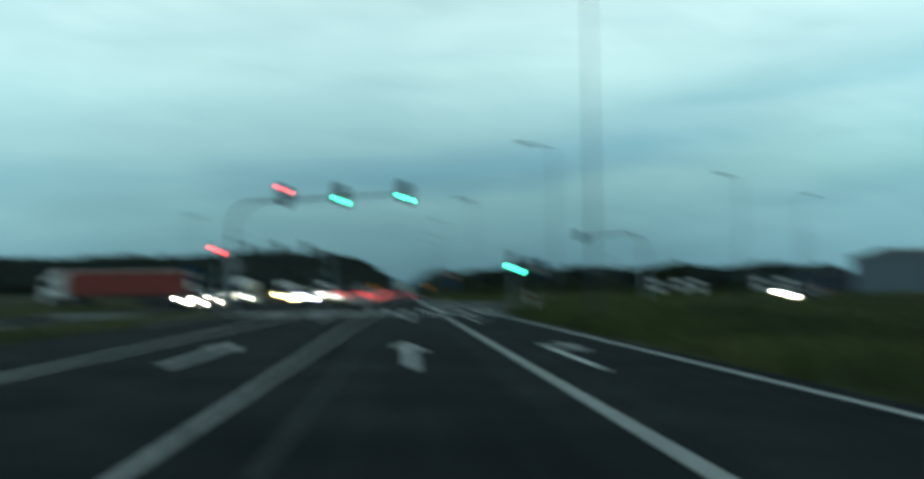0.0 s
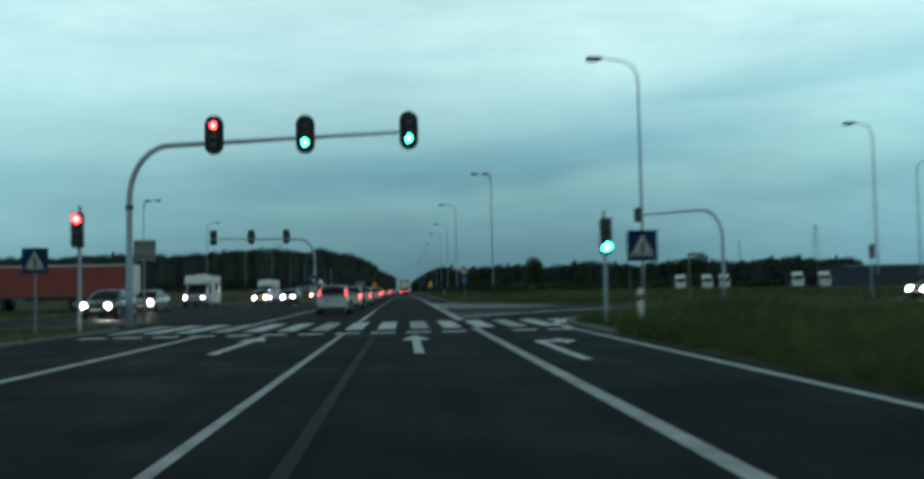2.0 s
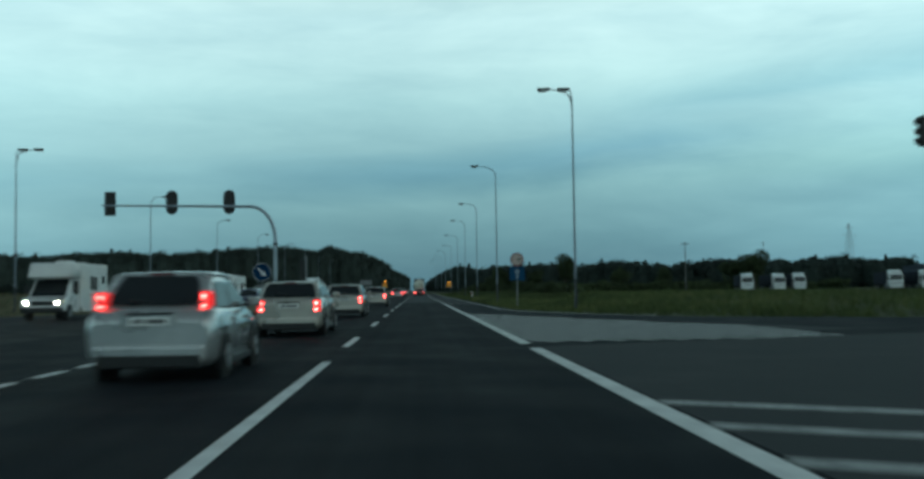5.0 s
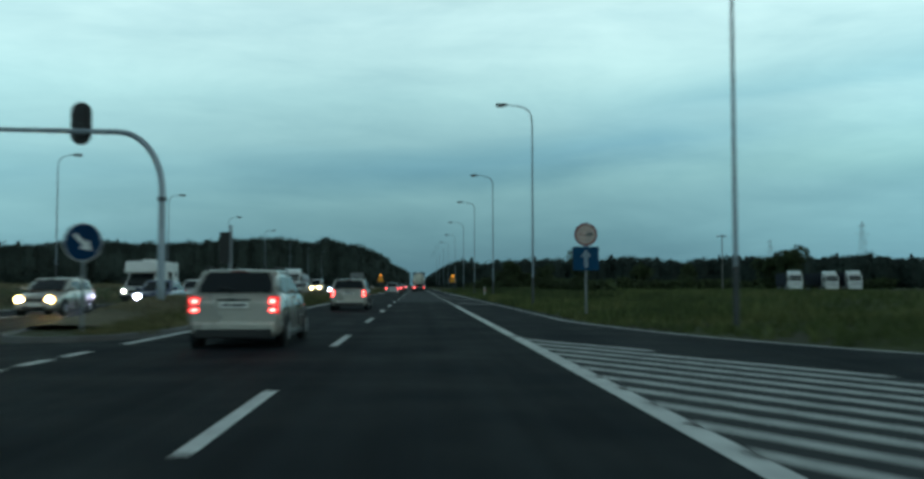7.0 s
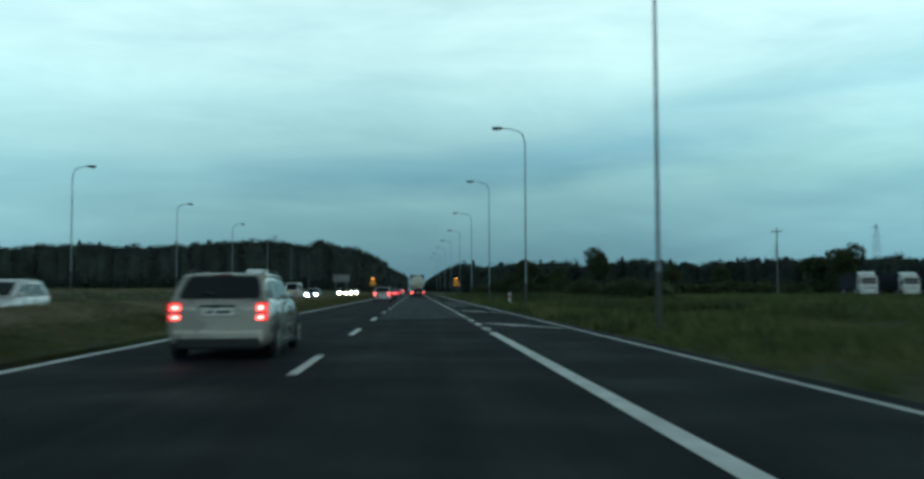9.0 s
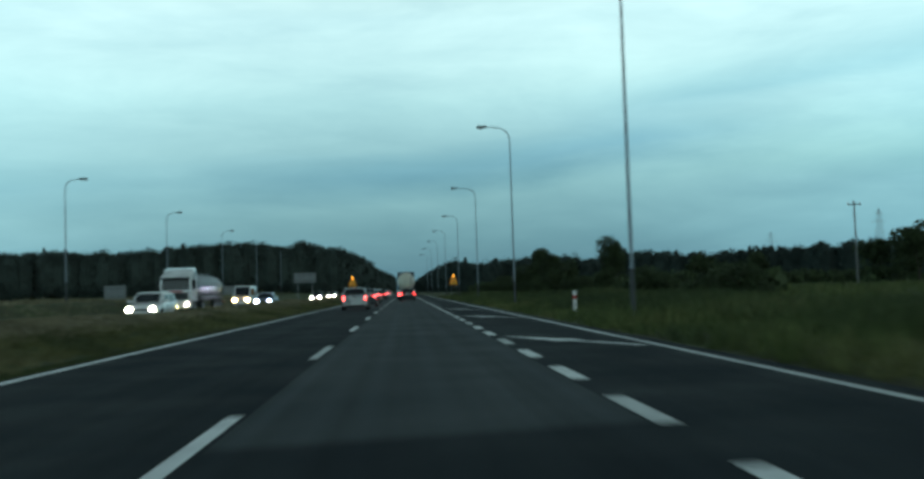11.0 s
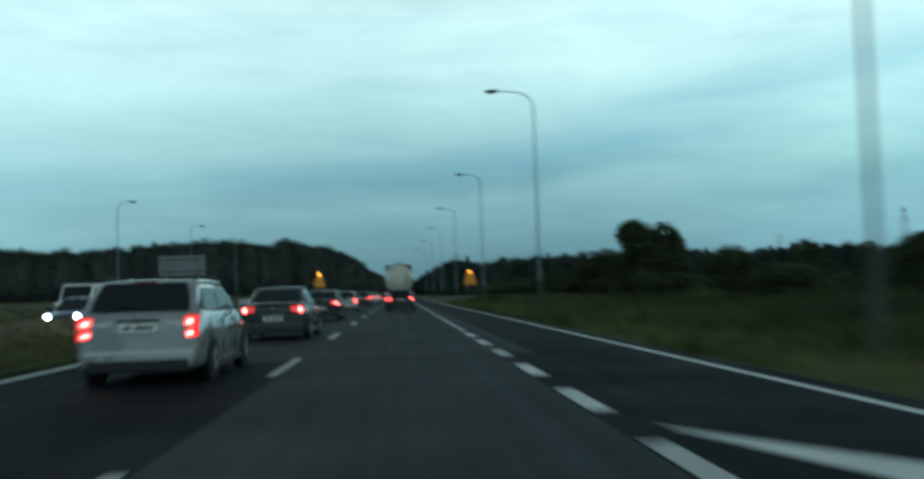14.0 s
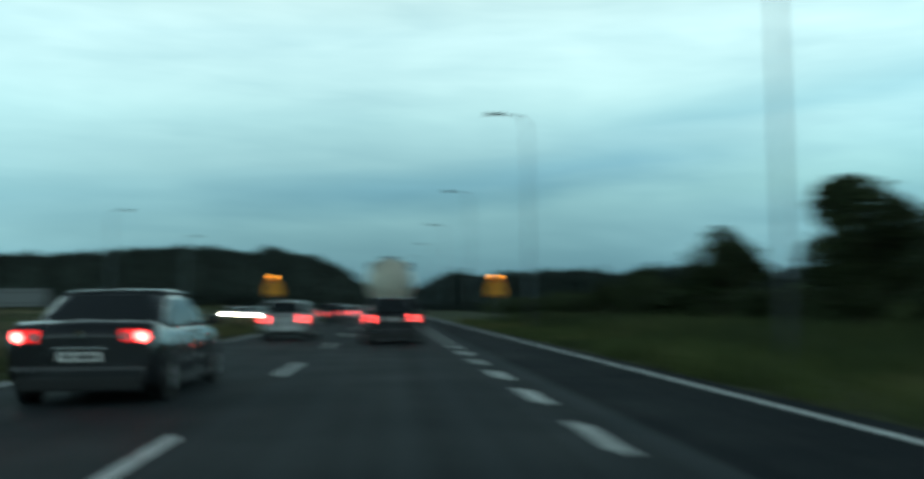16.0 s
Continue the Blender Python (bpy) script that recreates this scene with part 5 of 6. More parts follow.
        if kind == "saloon":
            part("bulb", rod(bmesh.new(), (s * (W * kx + 0.06), -L - 0.02, (z0 + z1) / 2), (s * (W * kx + 0.06), -L + 0.02, (z0 + z1) / 2), 0.075, 0.08, 16), tail, t)
            part("reversing_light", rod(bmesh.new(), (s * (W * kx - 0.13), -L - 0.012, (z0 + z1) / 2), (s * (W * kx - 0.13), -L + 0.02, (z0 + z1) / 2), 0.05, 0.05, 14), LAMP_GLASS, t)
        else:
            hgt = z1 - z0
            out, inn = (0.06, 0.03) if s > 0 else (0.03, 0.06)
            part("bulb", boxm(xa + inn, xb - out, -L - 0.014 + rise, -L + 0.02 + rise, z0 + hgt * 0.58, z0 + hgt * 0.88, bevel=0.01), tail, t)
            part("bulb", boxm(xa + inn, xb - out, -L - 0.014 + rise, -L + 0.02 + rise, z0 + hgt * 0.12, z0 + hgt * 0.36, bevel=0.01), tail, t)
            part("reversing_light", boxm(xa + 0.03, xb - 0.05, -L - 0.012 + rise, -L + 0.02 + rise, z0 + hgt * 0.41, z0 + hgt * 0.53, bevel=0.005), LAMP_GLASS, t)
        h = part("headlight", boxm(s * W * 0.66 - 0.19, s * W * 0.66 + 0.19, L - 0.30, L - 0.055, hood - 0.37, hood - 0.20, bevel=0.05), LAMP_GLASS, c, "headlight")
        # the lit disc is oversized, to imitate glare round the bulb
        if head:
            part("bulb", rod(bmesh.new(), (s * W * 0.66, L - 0.10, hood - 0.285), (s * W * 0.66, L - 0.035, hood - 0.285), 0.19, 0.185, 20), head, h, "headlight bulb, lit")
        for yy in (-L + 0.82, L - 0.86):
            wheel(c, s * (W - 0.0), yy, 0.31 if kind != "van" else 0.34)
        if roof_rails:
            part("roof_rail", tube([(s * (W * q - 0.02), rear_top + 0.15, roof - 0.02), (s * (W * q - 0.02), rear_top + 0.3, roof + 0.045), (s * (W * q - 0.02), front_top - 0.35, roof + 0.045), (s * (W * q - 0.02), front_top - 0.2, roof - 0.02)], 0.018, 6), BLACK, c)
    part("rear_bumper", boxm(-W * 0.86, W * 0.86, -L - 0.05, -L + 0.18, 0.26, 0.50, bevel=0.06), paint, c)
    # black valance, made taller to stand in for shade under the bumper
    part("rear_valance", boxm(-W * 0.80, W * 0.80, -L - 0.056, -L + 0.1, 0.19, 0.37, bevel=0.03), BLACK, c)
    pz = plate_z or (0.80 if kind in ("hatch", "estate", "van") else 0.62)
    part("plate_recess", boxm(-0.36, 0.36, -L - 0.006, -L + 0.07, pz - 0.085, pz + 0.095, bevel=0.01), paint, c)
    part("tailgate_handle", boxm(-0.30, 0.30, -L - 0.03, -L + 0.06, pz + 0.085, pz + 0.115, bevel=0.008), BLACK if kind != "saloon" else CHROME, c)
    p = part("number_plate", boxm(-0.26, 0.26, -L - 0.016, -L + 0.07, pz - 0.055, pz + 0.055, bevel=0.006), PLATE, c, "pale number plate with plain bars")
    for b0, b1 in ((-0.20, -0.08), (-0.04, 0.21)):
        part("bar", boxm(b0, b1, -L - 0.0185, -L - 0.015, pz - 0.028, pz + 0.028), GREYINK, p, "plain grey bar")
    part("number_plate", boxm(-0.26, 0.26, L - 0.05, L + 0.035, 0.40, 0.51, bevel=0.006), PLATE, c, "pale number plate with plain bars")
    if kind != "van":
        part("boot_seam", boxm(-W * 0.72, W * 0.72, -L + 0.015, -L + 0.03, tail_top - 0.30, tail_top - 0.285), BLACK, c)
        part("badge", rod(bmesh.new(), (0, -L - 0.0, tail_top - 0.14), (0, -L + 0.08, tail_top - 0.14), 0.045, 0.045, 14), CHROME, c, "round chrome badge")
    part("front_bumper", boxm(-W * 0.80, W * 0.80, L - 0.22, L + 0.03, 0.27, 0.47, bevel=0.06), paint, c)
    part("grille", boxm(-W * 0.42, W * 0.42, L - 0.12, L - 0.005, hood - 0.36, hood - 0.24, bevel=0.02), BLACK, c)
    part("air_intake", boxm(-W * 0.55, W * 0.55, L - 0.1, L + 0.036, 0.29, 0.37, bevel=0.01), BLACK, c)
    if kind in ("hatch", "estate"):
        part("rear_wiper", tube([(0.0, rear_base - 0.02, zb + 0.12), (-0.28, rear_base + 0.03, zb + 0.17)], 0.012, 6), BLACK, c)
        part("brake_light", boxm(-0.16, 0.16, rear_top - 0.06, rear_top - 0.03, roof - 0.06, roof - 0.035), TAIL_OFF, c)
    return c


LANE_L, LANE_OURS = -3.65, 0.35
car(-3.6, 98.3, 0, SILVER, "hatch", "silver hatchback with bright tail lights", length=3.95, width=1.70, roof=1.47, high_tail=True)
car(-3.45, 111.2, 0, BEIGE, "estate", "champagne silver estate car following a hatchback", length=4.57, width=1.77, roof=1.45, roof_rails=True, big_tail=True)
car(-3.4, 129.6, 0, BEIGE, "estate", "champagne silver estate car beyond the crossing", length=4.57, width=1.77, roof=1.47, roof_rails=True, big_tail=True)
car(-3.25, 157.3, 0, BEIGE, "estate", "champagne silver estate car with lit tail lights", length=4.57, width=1.77, roof=1.47, roof_rails=True, big_tail=True)
car(-3.3, 237.3, 0, SILVER, "estate", "pale silver estate car with lit tail lights", length=4.5, width=1.76, roof=1.48, roof_rails=True, big_tail=True)
car(-3.1, 250.1, 0, GRAPHITE, "saloon", "dark graphite saloon car with round tail lights", length=4.75, width=1.82, roof=1.45, plate_z=0.60)
car(-3.4, 269.3, 0, BLACKCAR, "saloon", "black saloon car with lit tail lights", length=4.75, width=1.82, roof=1.45, plate_z=0.60)
car(LANE_OURS, 288.0, 0, BLACKCAR, "hatch", "black hatchback with lit tail lights in the lane", length=4.2, width=1.76, roof=1.50)
car(-3.6, 293.0, 0, SILVER, "estate", "pale silver estate car ahead in the queue", length=4.4, width=1.76, roof=1.47, big_tail=True)
car(LANE_L, 324.0, 0, GRAPHITE, "hatch", "dark hatchback far ahead with lit tail lights", length=4.1, width=1.74, roof=1.48)
car(LANE_L - 0.1, 345.0, 0, SILVER, "saloon", "silver saloon far ahead with lit tail lights", length=4.5, width=1.76, roof=1.44)
car(LANE_L, 371.0, 0, WHITECAR, "estate", "white estate car far ahead with lit tail lights", length=4.6, width=1.78, roof=1.48)
# oncoming
car(-15.3, 98.0, 180, GRAPHITE, "saloon", "dark saloon car with very bright headlights at the crossing", head=HEAD, length=4.5, width=1.78, roof=1.45, tail=TAIL_DIM)
car(-17.3, 114.0, 180, SILVER, "saloon", "silver saloon car with bright headlights", head=HEAD, length=4.6, width=1.8, roof=1.46, tail=TAIL_DIM)
car(-14.7, 149.5, 180, BEIGE, "estate", "pale estate car with yellowish bright headlights", head=HEAD_WARM, length=4.5, width=1.76, roof=1.5, tail=TAIL_DIM)
car(-13.0, 159.0, 180, BLUECAR, "hatch", "dark blue hatchback with bluish headlights", head=HEAD_BLUE, length=4.0, width=1.7, roof=1.47, tail=TAIL_DIM)
car(-14.2, 172.8, 180, WHITECAR, "estate", "white estate car behind the grassy bank", length=4.4, width=1.8, roof=1.58, tail=TAIL_DIM)
car(-13.6, 224.0, 180, WHITECAR, "estate", "white estate car with bright headlights", head=HEAD, length=4.6, width=1.8, roof=1.55, tail=TAIL_DIM)
car(-13.0, 263.0, 180, BLUECAR, "saloon", "dark blue saloon with bluish headlights", head=HEAD_BLUE, length=4.5, width=1.78, roof=1.45, tail=TAIL_DIM)
car(-17.3, 277.5, 180, WHITECAR, "van", "cream delivery van with yellowish bright headlights", "van", length=5.4, width=1.98, roof=2.3, head=HEAD_WARM, tail=TAIL_DIM)
car(-13.2, 318.0, 180, GRAPHITE, "hatch", "dark hatchback with bright headlights", head=HEAD, length=4.1, width=1.74, roof=1.48, tail=TAIL_DIM)
car(-13.4, 352.0, 180, SILVER, "estate", "silver estate car with bright headlights", head=HEAD, length=4.5, width=1.76, roof=1.48, tail=TAIL_DIM)
car(-17.2, 366.0, 180, WHITECAR, "hatch", "white hatchback with bright headlights", head=HEAD, length=4.0, width=1.7, roof=1.48, tail=TAIL_DIM)


car(36.4, 110.6, 113, GRAPHITE, "hatch", "dark car with bright headlights on the side road", head=HEAD, tail=TAIL_OFF, length=4.1, width=1.74, roof=1.47)


def tractor(c, y0, paint, head=None, tall=3.55, deflector=True, grille=BLACK):
    """A lorry's cab whose front stands at y0 and looks along +y."""
    y1 = y0 - 2.25
    half = [(y1, 0.95), (y0 - 0.06, 0.95), (y0, 1.25), (y0 - 0.02, 1.75), (y0 - 0.16, 2.75), (y0 - 0.42, 2.98), (y1, 3.05)]
    rings = [[(x, a, b) for a, b in half] for x in (-1.22, -1.18, 1.18, 1.22)]
    rings[0] = [(x, a * 0.995 + 0.005 * y1, b) for x, a, b in rings[0]]
    rings[3] = [(x, a * 0.995 + 0.005 * y1, b) for x, a, b in rings[3]]
    cab = part("cab", loft(rings, smooth=False), paint, c)
    part("windscreen", loft([[(-1.08, y0 + 0.004, 1.82), (1.08, y0 + 0.004, 1.82), (1.04, y0 - 0.135, 2.66), (-1.04, y0 - 0.135, 2.66)], [(-1.08, y0 - 0.1, 1.82), (1.08, y0 - 0.1, 1.82), (1.04, y0 - 0.2, 2.66), (-1.04, y0 - 0.2, 2.66)]], smooth=False), GLASS_DARK, cab, "dark windscreen")
    part("sun_visor", boxm(-1.1, 1.1, y0 - 0.2, y0 + 0.10, 2.66, 2.80, bevel=0.03), BLACK, cab)
    part("grille", boxm(-0.95, 0.95, y0 - 0.05, y0 + 0.02, 1.05, 1.6, bevel=0.02), grille, cab)
    for k in range(3):
        part("grille_bar", boxm(-0.9, 0.9, y0 + 0.015, y0 + 0.035, 1.13 + 0.15 * k, 1.17 + 0.15 * k), STEEL_DARK, cab)
    part("front_bumper", boxm(-1.22, 1.22, y0 - 0.35, y0 + 0.07, 0.38, 0.98, bevel=0.07), paint, c)
    if deflector:
        part("roof_deflector", loft([[(-1.15, y0 - 0.7, 3.0), (1.15, y0 - 0.7, 3.0), (1.1, y0 - 0.72, 3.06), (-1.1, y0 - 0.72, 3.06)],
                                     [(-1.2, y0 - 1.3, 3.0), (1.2, y0 - 1.3, 3.0), (1.12, y0 - 1.3, tall - 0.12), (-1.12, y0 - 1.3, tall - 0.12)],
                                     [(-1.2, y1 + 0.05, 3.0), (1.2, y1 + 0.05, 3.0), (1.12, y1 + 0.05, tall), (-1.12, y1 + 0.05, tall)]]), paint, c)
    for s in (1, -1):
        part("side_window", boxm(s * 1.222 - 0.008, s * 1.222 + 0.008, y0 - 1.25, y0 - 0.35, 1.85, 2.6, bevel=0.004), GLASS_DARK, cab)
        m = part("mirror", boxm(s * 1.42 - 0.09, s * 1.42 + 0.09, y0 - 0.28, y0 - 0.14, 1.9, 2.5, bevel=0.04), BLACK, c)
        part("mirror_arm", tube([(s * 1.2, y0 - 0.2, 2.5), (s * 1.36, y0 - 0.2, 2.4)], 0.025, 6), BLACK, m)
        h = part("headlight", boxm(s * 0.92 - 0.2, s * 0.92 + 0.2, y0 - 0.1, y0 + 0.085, 0.58, 0.80, bevel=0.04), LAMP_GLASS, c)
        if head:
            part("bulb", rod(bmesh.new(), (s * 0.92, y0 + 0.04, 0.69), (s * 0.92, y0 + 0.10, 0.69), 0.09, 0.08, 14), head, h, "headlight bulb, lit")
        part("step", boxm(s * 1.2 - 0.05, s * 1.2 + 0.05, y0 - 1.0, y0 - 0.45, 0.5, 0.58, bevel=0.01), BLACK, c)
        for yy in (y0 - 1.15, y0 - 4.3):
            wheel(c, s * 1.22, yy, 0.5, 0.3, STEEL)
    part("chassis", boxm(-0.45, 0.45, y0 - 5.0, y0 - 0.4, 0.55, 0.95, bevel=0.03), BLACK, c)
    part("fuel_tank", rod(bmesh.new(), (1.0, y0 - 3.5, 0.62), (1.0, y0 - 2.4, 0.62), 0.3, 0.3, 16), STEEL, c)
    return cab


def trailer_gear(c, y_back, axles=3, lamp=TAIL):
    part("chassis", boxm(-0.5, 0.5, y_back + 0.2, y_back + 9.0, 0.85, 1.1, bevel=0.02), BLACK, c)
    for k in range(axles):
        for s in (1, -1):
            wheel(c, s * 1.24, y_back + 2.0 + 1.32 * k, 0.5, 0.32, STEEL)
    part("underrun_bar", boxm(-1.15, 1.15, y_back + 0.05, y_back + 0.15, 0.45, 0.58, bevel=0.02), STEEL_DARK, c)
    for s in (1, -1):
        part("tail_light", boxm(s * 0.98 - 0.2, s * 0.98 + 0.2, y_back - 0.02, y_back + 0.07, 0.66, 0.80, bevel=0.02), lamp, c, "red tail light")
        part("mudguard", boxm(s * 1.05 - 0.2, s * 1.05 + 0.2, y_back + 1.42, y_back + 1.48, 0.4, 1.05), BLACK, c)


def curtain_lorry(x, y, turn, paint, tarp, label):
    c = thing("lorry", x, y, 0, turn, label, "lorry", "traffic")
    tractor(c, 8.0, paint, tall=3.85)
    box_m = part("trailer_body", boxm(-1.26, 1.26, -7.3, 5.35, 1.15, 3.72, bevel=0.03), tarp, c, "red curtain-sided trailer body")
    for k in range(22):
        for s in (1, -1):
            part("curtain_strap", boxm(s * 1.265 - 0.006, s * 1.265 + 0.006, -7.0 + 0.57 * k, -6.95 + 0.57 * k, 1.2, 3.6), tarp, box_m)
    part("top_rail", boxm(-1.28, 1.28, -7.33, 5.38, 3.66, 3.76, bevel=0.02), WHITEBOX, box_m)
    part("side_skirt", boxm(-1.24, 1.24, -7.3, 5.3, 1.02, 1.15, bevel=0.01), STEEL_DARK, box_m)
    for s in (1, -1):
        part("rear_door", boxm(s * 0.63 - 0.6, s * 0.63 + 0.6, -7.34, -7.295, 1.2, 3.64, bevel=0.01), WHITEBOX, box_m)
    trailer_gear(c, -7.3, lamp=TAIL_OFF)
    return c


curtain_lorry(-30.0, 130.6, 90, WHITECAR, REDTARP, "white lorry with a long red curtain-sided trailer")


def tank_trailer(c, y_back, y_front, paint, rx=1.2, rz=1.12, zc=2.3, lamp=TAIL):
    n = 28
    st = [(y_back, 0.30), (y_back + 0.10, 0.62), (y_back + 0.28, 0.86), (y_back + 0.55, 0.97), (y_back + 0.9, 1.0), (y_front - 0.8, 1.0), (y_front - 0.4, 0.93), (y_front - 0.1, 0.6), (y_front, 0.3)]
    rings = [[(k * rx * math.cos(2 * math.pi * i / n), yy, zc + k * rz * math.sin(2 * math.pi * i / n)) for i in range(n)] for yy, k in st]
    t = part("tank", loft(rings), paint, c, "rounded pale tank")
    for yy in np.linspace(y_back + 1.2, y_front - 1.2, 5):
        ring = [[((rx + 0.012) * math.cos(2 * math.pi * i / n), yy + d, zc + (rz + 0.012) * math.sin(2 * math.pi * i / n)) for i in range(n)] for d in (-0.04, 0.04)]
        part("band", loft(ring), STEEL, t)
    part("walkway", boxm(-0.35, 0.35, y_back + 1.0, y_front - 1.0, zc + rz - 0.02, zc + rz + 0.05, bevel=0.01), STEEL_DARK, t)
    for k in range(3):
        part("hatch", rod(bmesh.new(), (0, y_back + 2.5 + 2.4 * k, zc + rz), (0, y_back + 2.5 + 2.4 * k, zc + rz + 0.16), 0.28, 0.26, 18), STEEL, t)
    trailer_gear(c, y_back + 0.2, lamp=lamp)
    part("bed", boxm(-1.1, 1.1, y_back + 0.5, y_front - 0.6, 1.08, 1.28, bevel=0.03), STEEL_DARK, c)
    return t


tanker = thing("tank_lorry", 0.25, 310.0, 0, 0, "cream tank lorry with lit tail lights in the lane", "lorry", "traffic")
tractor(tanker, 7.6, WHITECAR, tall=3.5)
tank_trailer(tanker, -6.6, 4.4, CREAMTANK, 1.16, 1.25, 2.45)
part("bulkhead", boxm(-1.24, 1.24, 4.5, 4.6, 1.0, 3.95, bevel=0.03), STEEL_DARK, tanker, "dark panel in front of the tank")
part("ladder", boxm(0.55, 0.6, -6.72, -6.66, 1.0, 3.3), STEEL, tanker)
part("ladder", boxm(0.85, 0.9, -6.72, -6.66, 1.0, 3.3), STEEL, tanker)
for k in range(7):
    part("rung", boxm(0.58, 0.87, -6.71, -6.68, 1.15 + 0.32 * k, 1.18 + 0.32 * k), STEEL, tanker)
part("rear_panel", boxm(-1.15, 1.15, -6.5, -6.36, 0.9, 1.3, bevel=0.03), WHITEBOX, tanker)

oncoming = thing("tank_lorry", -17.9, 256.0, 0, 180, "white lorry cab with a grey steel tank trailer", "lorry", "traffic")
tractor(oncoming, 8.0, WHITECAR, HEAD, tall=3.6)
part("name_board", boxm(-0.55, 0.55, 7.99, 8.03, 1.64, 1.76, bevel=0.005), RED, oncoming, "plain red bar")
tank_trailer(oncoming, -6.2, 4.8, STEEL, 1.15, 0.95, 2.15, TAIL_OFF)

def camper_van(x, y, label):
    """A camper with a bed over its cab, that faces its own +y."""
    c = thing("camper_van", x, y, 0, 180, label, "camper van", "traffic")
    cab = part("cab", loft([[(a * 0.98, 3.05, 0.45), (a * 0.98, 3.05, 1.0), (a * 0.94, 2.3, 1.12), (a * 0.84, 1.5, 2.0), (a, 0.8, 2.0), (a, 0.8, 0.35)] for a in (-0.98, -0.9, 0.9, 0.98)], smooth=False), WHITECAR, c)
    part("windscreen", loft([[(-0.82, 2.31, 1.15), (0.82, 2.31, 1.15), (0.74, 1.58, 1.96), (-0.74, 1.58, 1.96)], [(-0.82, 2.2, 1.12), (0.82, 2.2, 1.12), (0.74, 1.5, 1.9), (-0.74, 1.5, 1.9)]], smooth=False), GLASS_DARK, cab, "dark windscreen")
    part("grille", boxm(-0.5, 0.5, 3.03, 3.07, 0.70, 0.92, bevel=0.01), BLACK, cab)
    shell = part("living_box", boxm(-1.12, 1.12, -3.1, 1.0, 0.55, 2.75, bevel=0.14, seg=4), WHITEBOX, c, "white living compartment")
    part("overcab", loft([[(-1.08, 1.0, 1.95), (1.08, 1.0, 1.95), (1.08, 1.0, 2.78), (-1.08, 1.0, 2.78)], [(-1.06, 1.9, 1.98), (1.06, 1.9, 1.98), (1.02, 1.8, 2.72), (-1.02, 1.8, 2.72)], [(-0.98, 2.25, 2.08), (0.98, 2.25, 2.08), (0.9, 2.0, 2.6), (-0.9, 2.0, 2.6)]]), WHITEBOX, c)
    part("roof_hatch", boxm(-0.35, 0.35, -0.4, 0.4, 2.74, 2.90, bevel=0.05), WHITEBOX, c)
    part("roof_hatch", boxm(-0.25, 0.25, -2.3, -1.8, 2.74, 2.86, bevel=0.04), WHITEBOX, c)
    for s in (1, -1):
        for y0, y1, z0, z1 in ((-2.55, -2.10, 1.75, 2.15), (-1.35, -0.92, 1.42, 2.10), (-0.78, -0.36, 1.42, 2.10)):
            part("side_window", boxm(s * 1.122 - 0.012, s * 1.122 + 0.012, y0, y1, z0, z1, bevel=0.008), GLASS_DARK, shell, "dark side window")
        part("door_seam", boxm(s * 1.121 - 0.004, s * 1.121 + 0.004, 0.02, 0.035, 0.75, 2.45), GREYBACK, shell)
        part("stripe", boxm(s * 1.121 - 0.005, s * 1.121 + 0.005, -2.75, -0.2, 1.14, 1.20), GREYBACK, shell, "narrow grey stripe")
        part("skirt", boxm(s * 1.09 - 0.03, s * 1.09 + 0.03, -2.9, 0.8, 0.38, 0.58, bevel=0.02), WHITEBOX, shell)
        part("cab_window", boxm(s * 0.975 - 0.015, s * 0.975 + 0.015, 0.95, 1.62, 1.22, 1.86, bevel=0.01), GLASS_DARK, cab)
        h = part("headlight", boxm(s * 0.72 - 0.17, s * 0.72 + 0.17, 2.96, 3.08, 0.72, 0.95, bevel=0.04), LAMP_GLASS, c)
        part("bulb", rod(bmesh.new(), (s * 0.72, 3.05, 0.83), (s * 0.72, 3.10, 0.83), 0.09, 0.08, 14), HEAD, h, "headlight bulb, lit")
        wheel(c, s * 1.0, 2.2, 0.33, 0.22, STEEL)
        wheel(c, s * 1.05, -1.9, 0.33, 0.22, STEEL)
        m = part("mirror", boxm(s * 1.14 - 0.09, s * 1.14 + 0.09, 1.85, 1.97, 1.3, 1.65, bevel=0.03), BLACK, c)
        part("mirror_arm", tube([(s * 0.9, 1.85, 1.35), (s * 1.1, 1.9, 1.4)], 0.02, 6), BLACK, m)
    part("front_bumper", boxm(-0.96, 0.96, 2.85, 3.14, 0.36, 0.62, bevel=0.06), BLACK, c)
    return c


camper_van(-17.7, 133.0, "white camper van with an overcab and lit headlights")
camper_van(-17.5, 173.6, "white camper van behind the grassy bank")

# lorry park beyond the field
for x, y, a in ((68.5, 284, 168), (75.4, 285, 172), (79.6, 284.5, 170), (89.5, 263.0, 165), (96.0, 264.0, 170)):
    c = thing("parked_lorry", x, y, height(x, y) + 0.02, a, "white lorry cab parked in a row beyond the field", "lorry", "parked lorries")
    tractor(c, 2.6, WHITECAR, tall=3.7, grille=WHITECAR)
    part("trailer_body", boxm(-1.24, 1.24, -12.0, -0.2, 1.1, 3.4, bevel=0.03), NAVYTARP, c, "dark blue trailer body")
    trailer_gear(c, -12.0, lamp=TAIL_OFF)

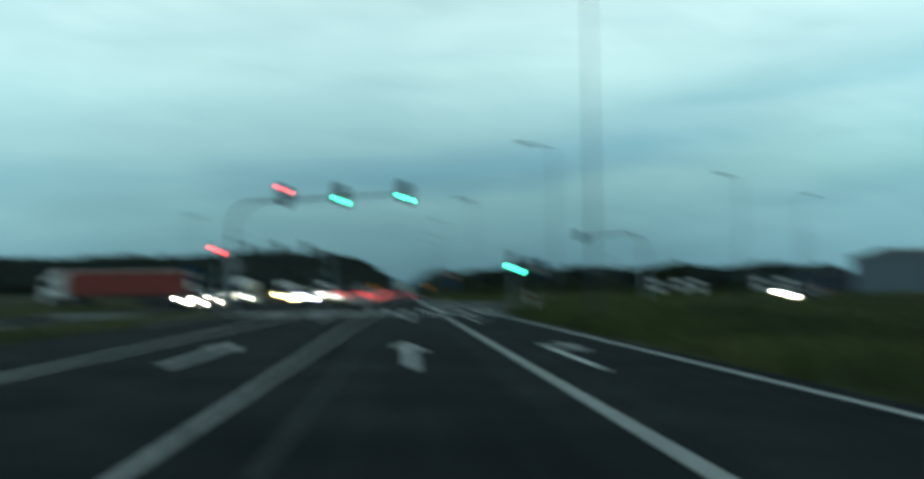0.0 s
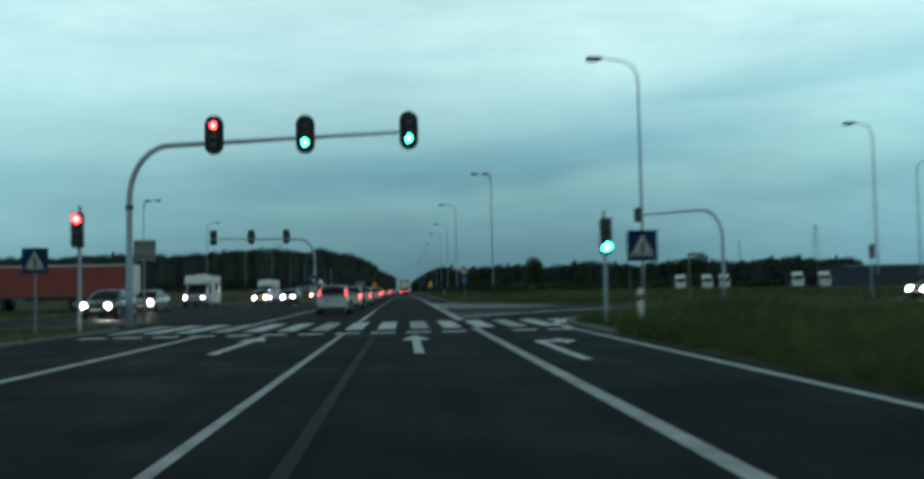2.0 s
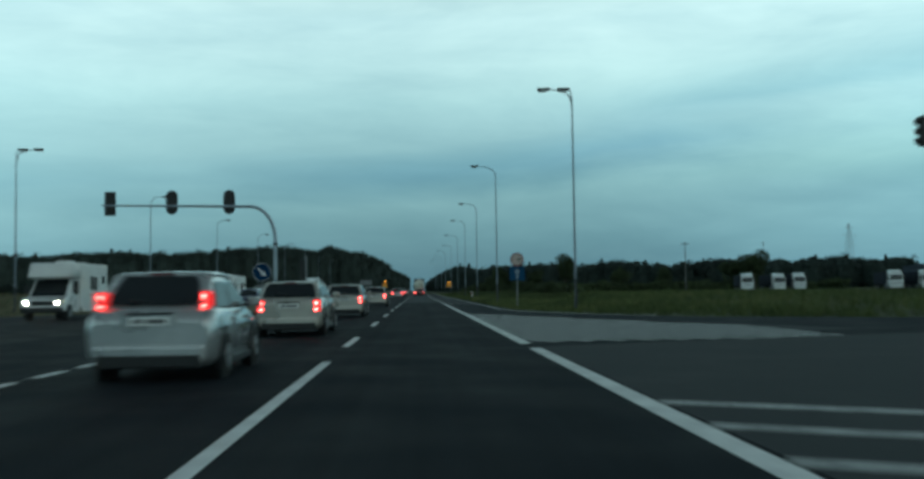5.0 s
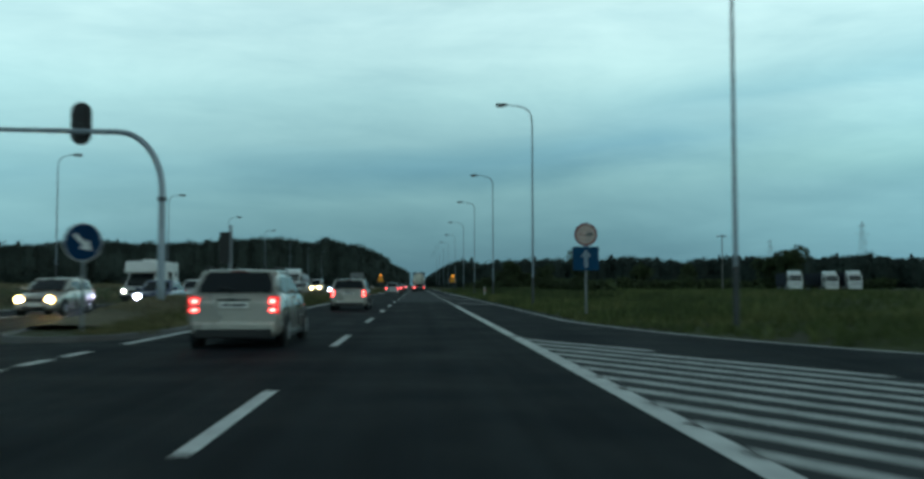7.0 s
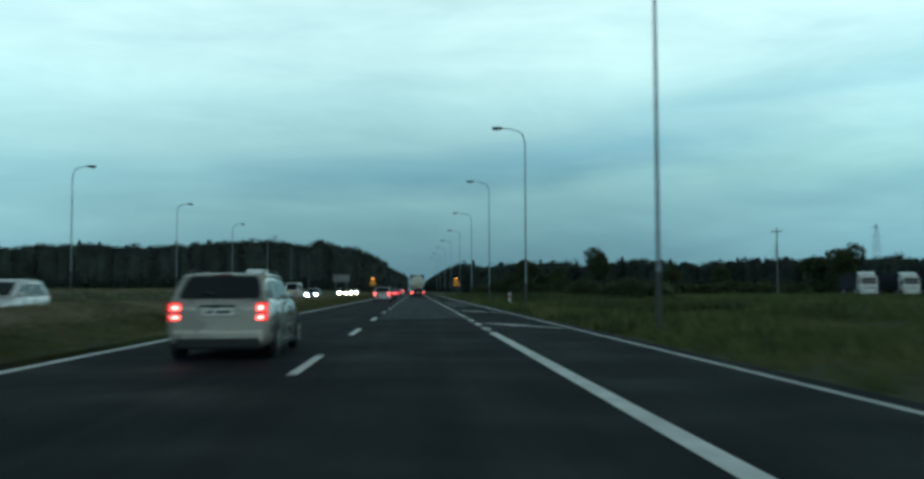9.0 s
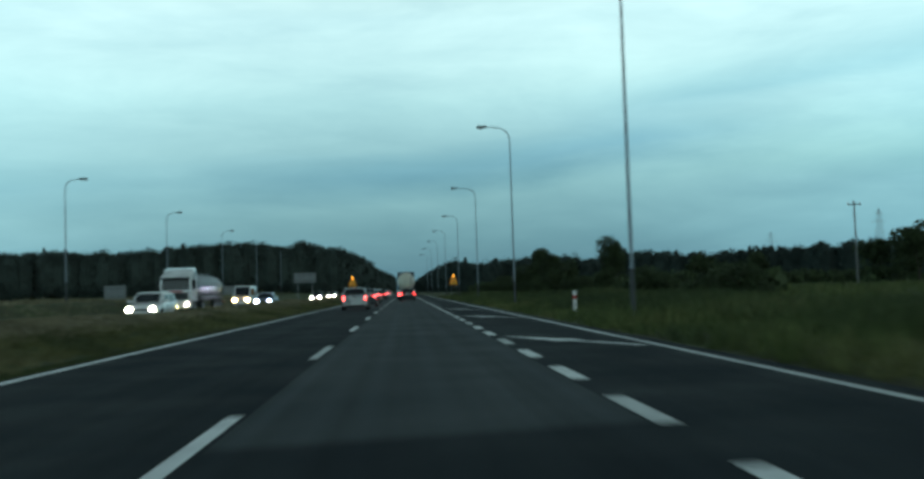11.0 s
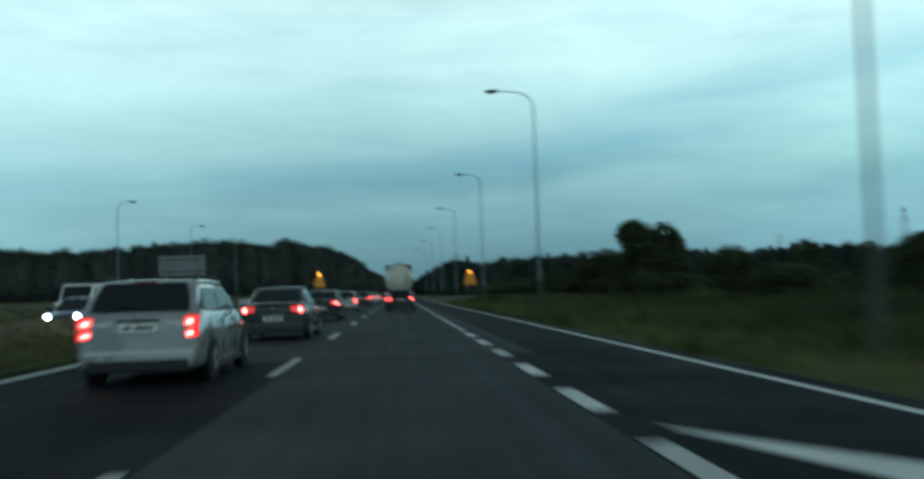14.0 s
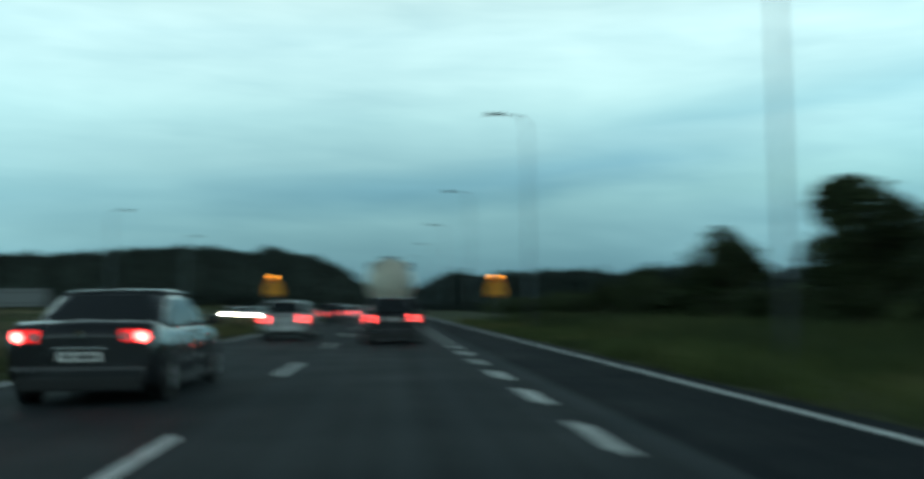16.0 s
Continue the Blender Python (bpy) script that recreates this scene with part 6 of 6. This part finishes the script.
# ---- far things ----
hall = thing("warehouse", 99.0, 164.6, -0.1, 0, "low grey metal-clad warehouse beyond the field", "warehouse")
part("wall", boxm(-27, 27, -11, 11, 0, 6.0, bevel=0.05), HALLWALL, hall)
part("roof", loft([[(-27.4, -11.4, 6.0), (-27.4, 0, 7.0), (-27.4, 11.4, 6.0), (-27.4, 11.4, 5.9), (-27.4, -11.4, 5.9)], [(27.4, -11.4, 6.0), (27.4, 0, 7.0), (27.4, 11.4, 6.0), (27.4, 11.4, 5.9), (27.4, -11.4, 5.9)]], smooth=False), GREYBACK, hall)
for k in range(6):
    part("gate", boxm(-24 + 8.5 * k, -20 + 8.5 * k, -11.06, -10.98, 0.05, 4.2, bevel=0.02), WHITEBOX, hall)
    part("window", boxm(-19 + 8.5 * k, -16.6 + 8.5 * k, -11.05, -10.98, 3.0, 4.2, bevel=0.02), GLASS_DARK, hall)

depot = thing("depot_hall", 184.0, 310.0, -0.1, 0, "long low dark blue depot hall beyond the lorry park", "warehouse")
part("wall", boxm(-64, 64, -9, 9, 0, 5.4, bevel=0.05), BLUEWALL, depot)
part("roof", loft([[(-64.4, -9.4, 5.4), (-64.4, 0, 6.0), (-64.4, 9.4, 5.4), (-64.4, 9.4, 5.3), (-64.4, -9.4, 5.3)], [(64.4, -9.4, 5.4), (64.4, 0, 6.0), (64.4, 9.4, 5.4), (64.4, 9.4, 5.3), (64.4, -9.4, 5.3)]], smooth=False), BLUEWALL, depot)
for k in range(9):
    part("gate", boxm(-58 + 14 * k, -53.5 + 14 * k, -9.06, -8.98, 0.05, 4.4, bevel=0.02), BLUEWALL, depot)


def pylon(x, y, h, turn):
    """A lattice mast for power lines."""
    p = thing("electricity_pylon", x, y, 0, turn, "grey steel lattice electricity pylon on the horizon", "pylon", "electricity pylons")
    b = h * 0.085

    def half(z):
        return b * (1 - z / h) ** 0.8 * 0.9 + 0.35

    zs = [h * k / 9 for k in range(10)]
    for sx in (1, -1):
        for sy in (1, -1):
            part("leg", tube([(sx * half(z), sy * half(z), z) for z in zs], 0.11, 5), GREYBACK, p)
    bm = bmesh.new()
    for z0, z1 in zip(zs, zs[1:]):
        for a, c in (((1, 1), (-1, 1)), ((-1, 1), (-1, -1)), ((-1, -1), (1, -1)), ((1, -1), (1, 1))):
            rod(bm, (a[0] * half(z0), a[1] * half(z0), z0), (c[0] * half(z1), c[1] * half(z1), z1), 0.05, 0.05, 4, False)
            rod(bm, (c[0] * half(z0), c[1] * half(z0), z0), (a[0] * half(z1), a[1] * half(z1), z1), 0.05, 0.05, 4, False)
    part("bracing", bm, GREYBACK, p)
    for k, (f, r) in enumerate(((0.66, 0.16), (0.79, 0.21), (0.92, 0.14))):
        for s in (1, -1):
            z = h * f
            bm = bmesh.new()
            rod(bm, (s * half(z), 0, z), (s * r * h, 0, z + 0.02 * h), 0.09, 0.07, 5)
            rod(bm, (s * half(z), 0, z + 0.05 * h), (s * r * h, 0, z + 0.02 * h), 0.08, 0.07, 5)
            part("crossarm", bm, GREYBACK, p)
    return p


pylon(395, 955, 57, 35)
pylon(505, 1480, 66, 35)
flag = thing("direction_sign", 20.4, 112.9, -0.05, 0, "dark back of a narrow direction sign on a post", "traffic sign", "traffic signs")
part("post", rod(bmesh.new(), (-0.45, 0, 0), (-0.45, 0, 3.4), 0.04, 0.04, 10), STEEL, flag)
part("panel", boxm(-0.55, 0.6, -0.05, -0.03, 3.2, 3.45, bevel=0.005), GREYBACK, flag)

utility = thing("utility_pole", 58.0, 292.0, -0.05, 0, "pale concrete utility pole in the field", "utility pole")
part("post", rod(bmesh.new(), (0, 0, 0), (0, 0, 11.0), 0.13, 0.09, 12), KERB, utility)
part("crossarm", boxm(-0.9, 0.9, -0.06, 0.06, 10.4, 10.55, bevel=0.01), STEEL_DARK, utility)
for dx in (-0.8, 0.0, 0.8):
    part("insulator", rod(bmesh.new(), (dx, 0, 10.55), (dx, 0, 10.8), 0.05, 0.035, 10), WHITE, utility)
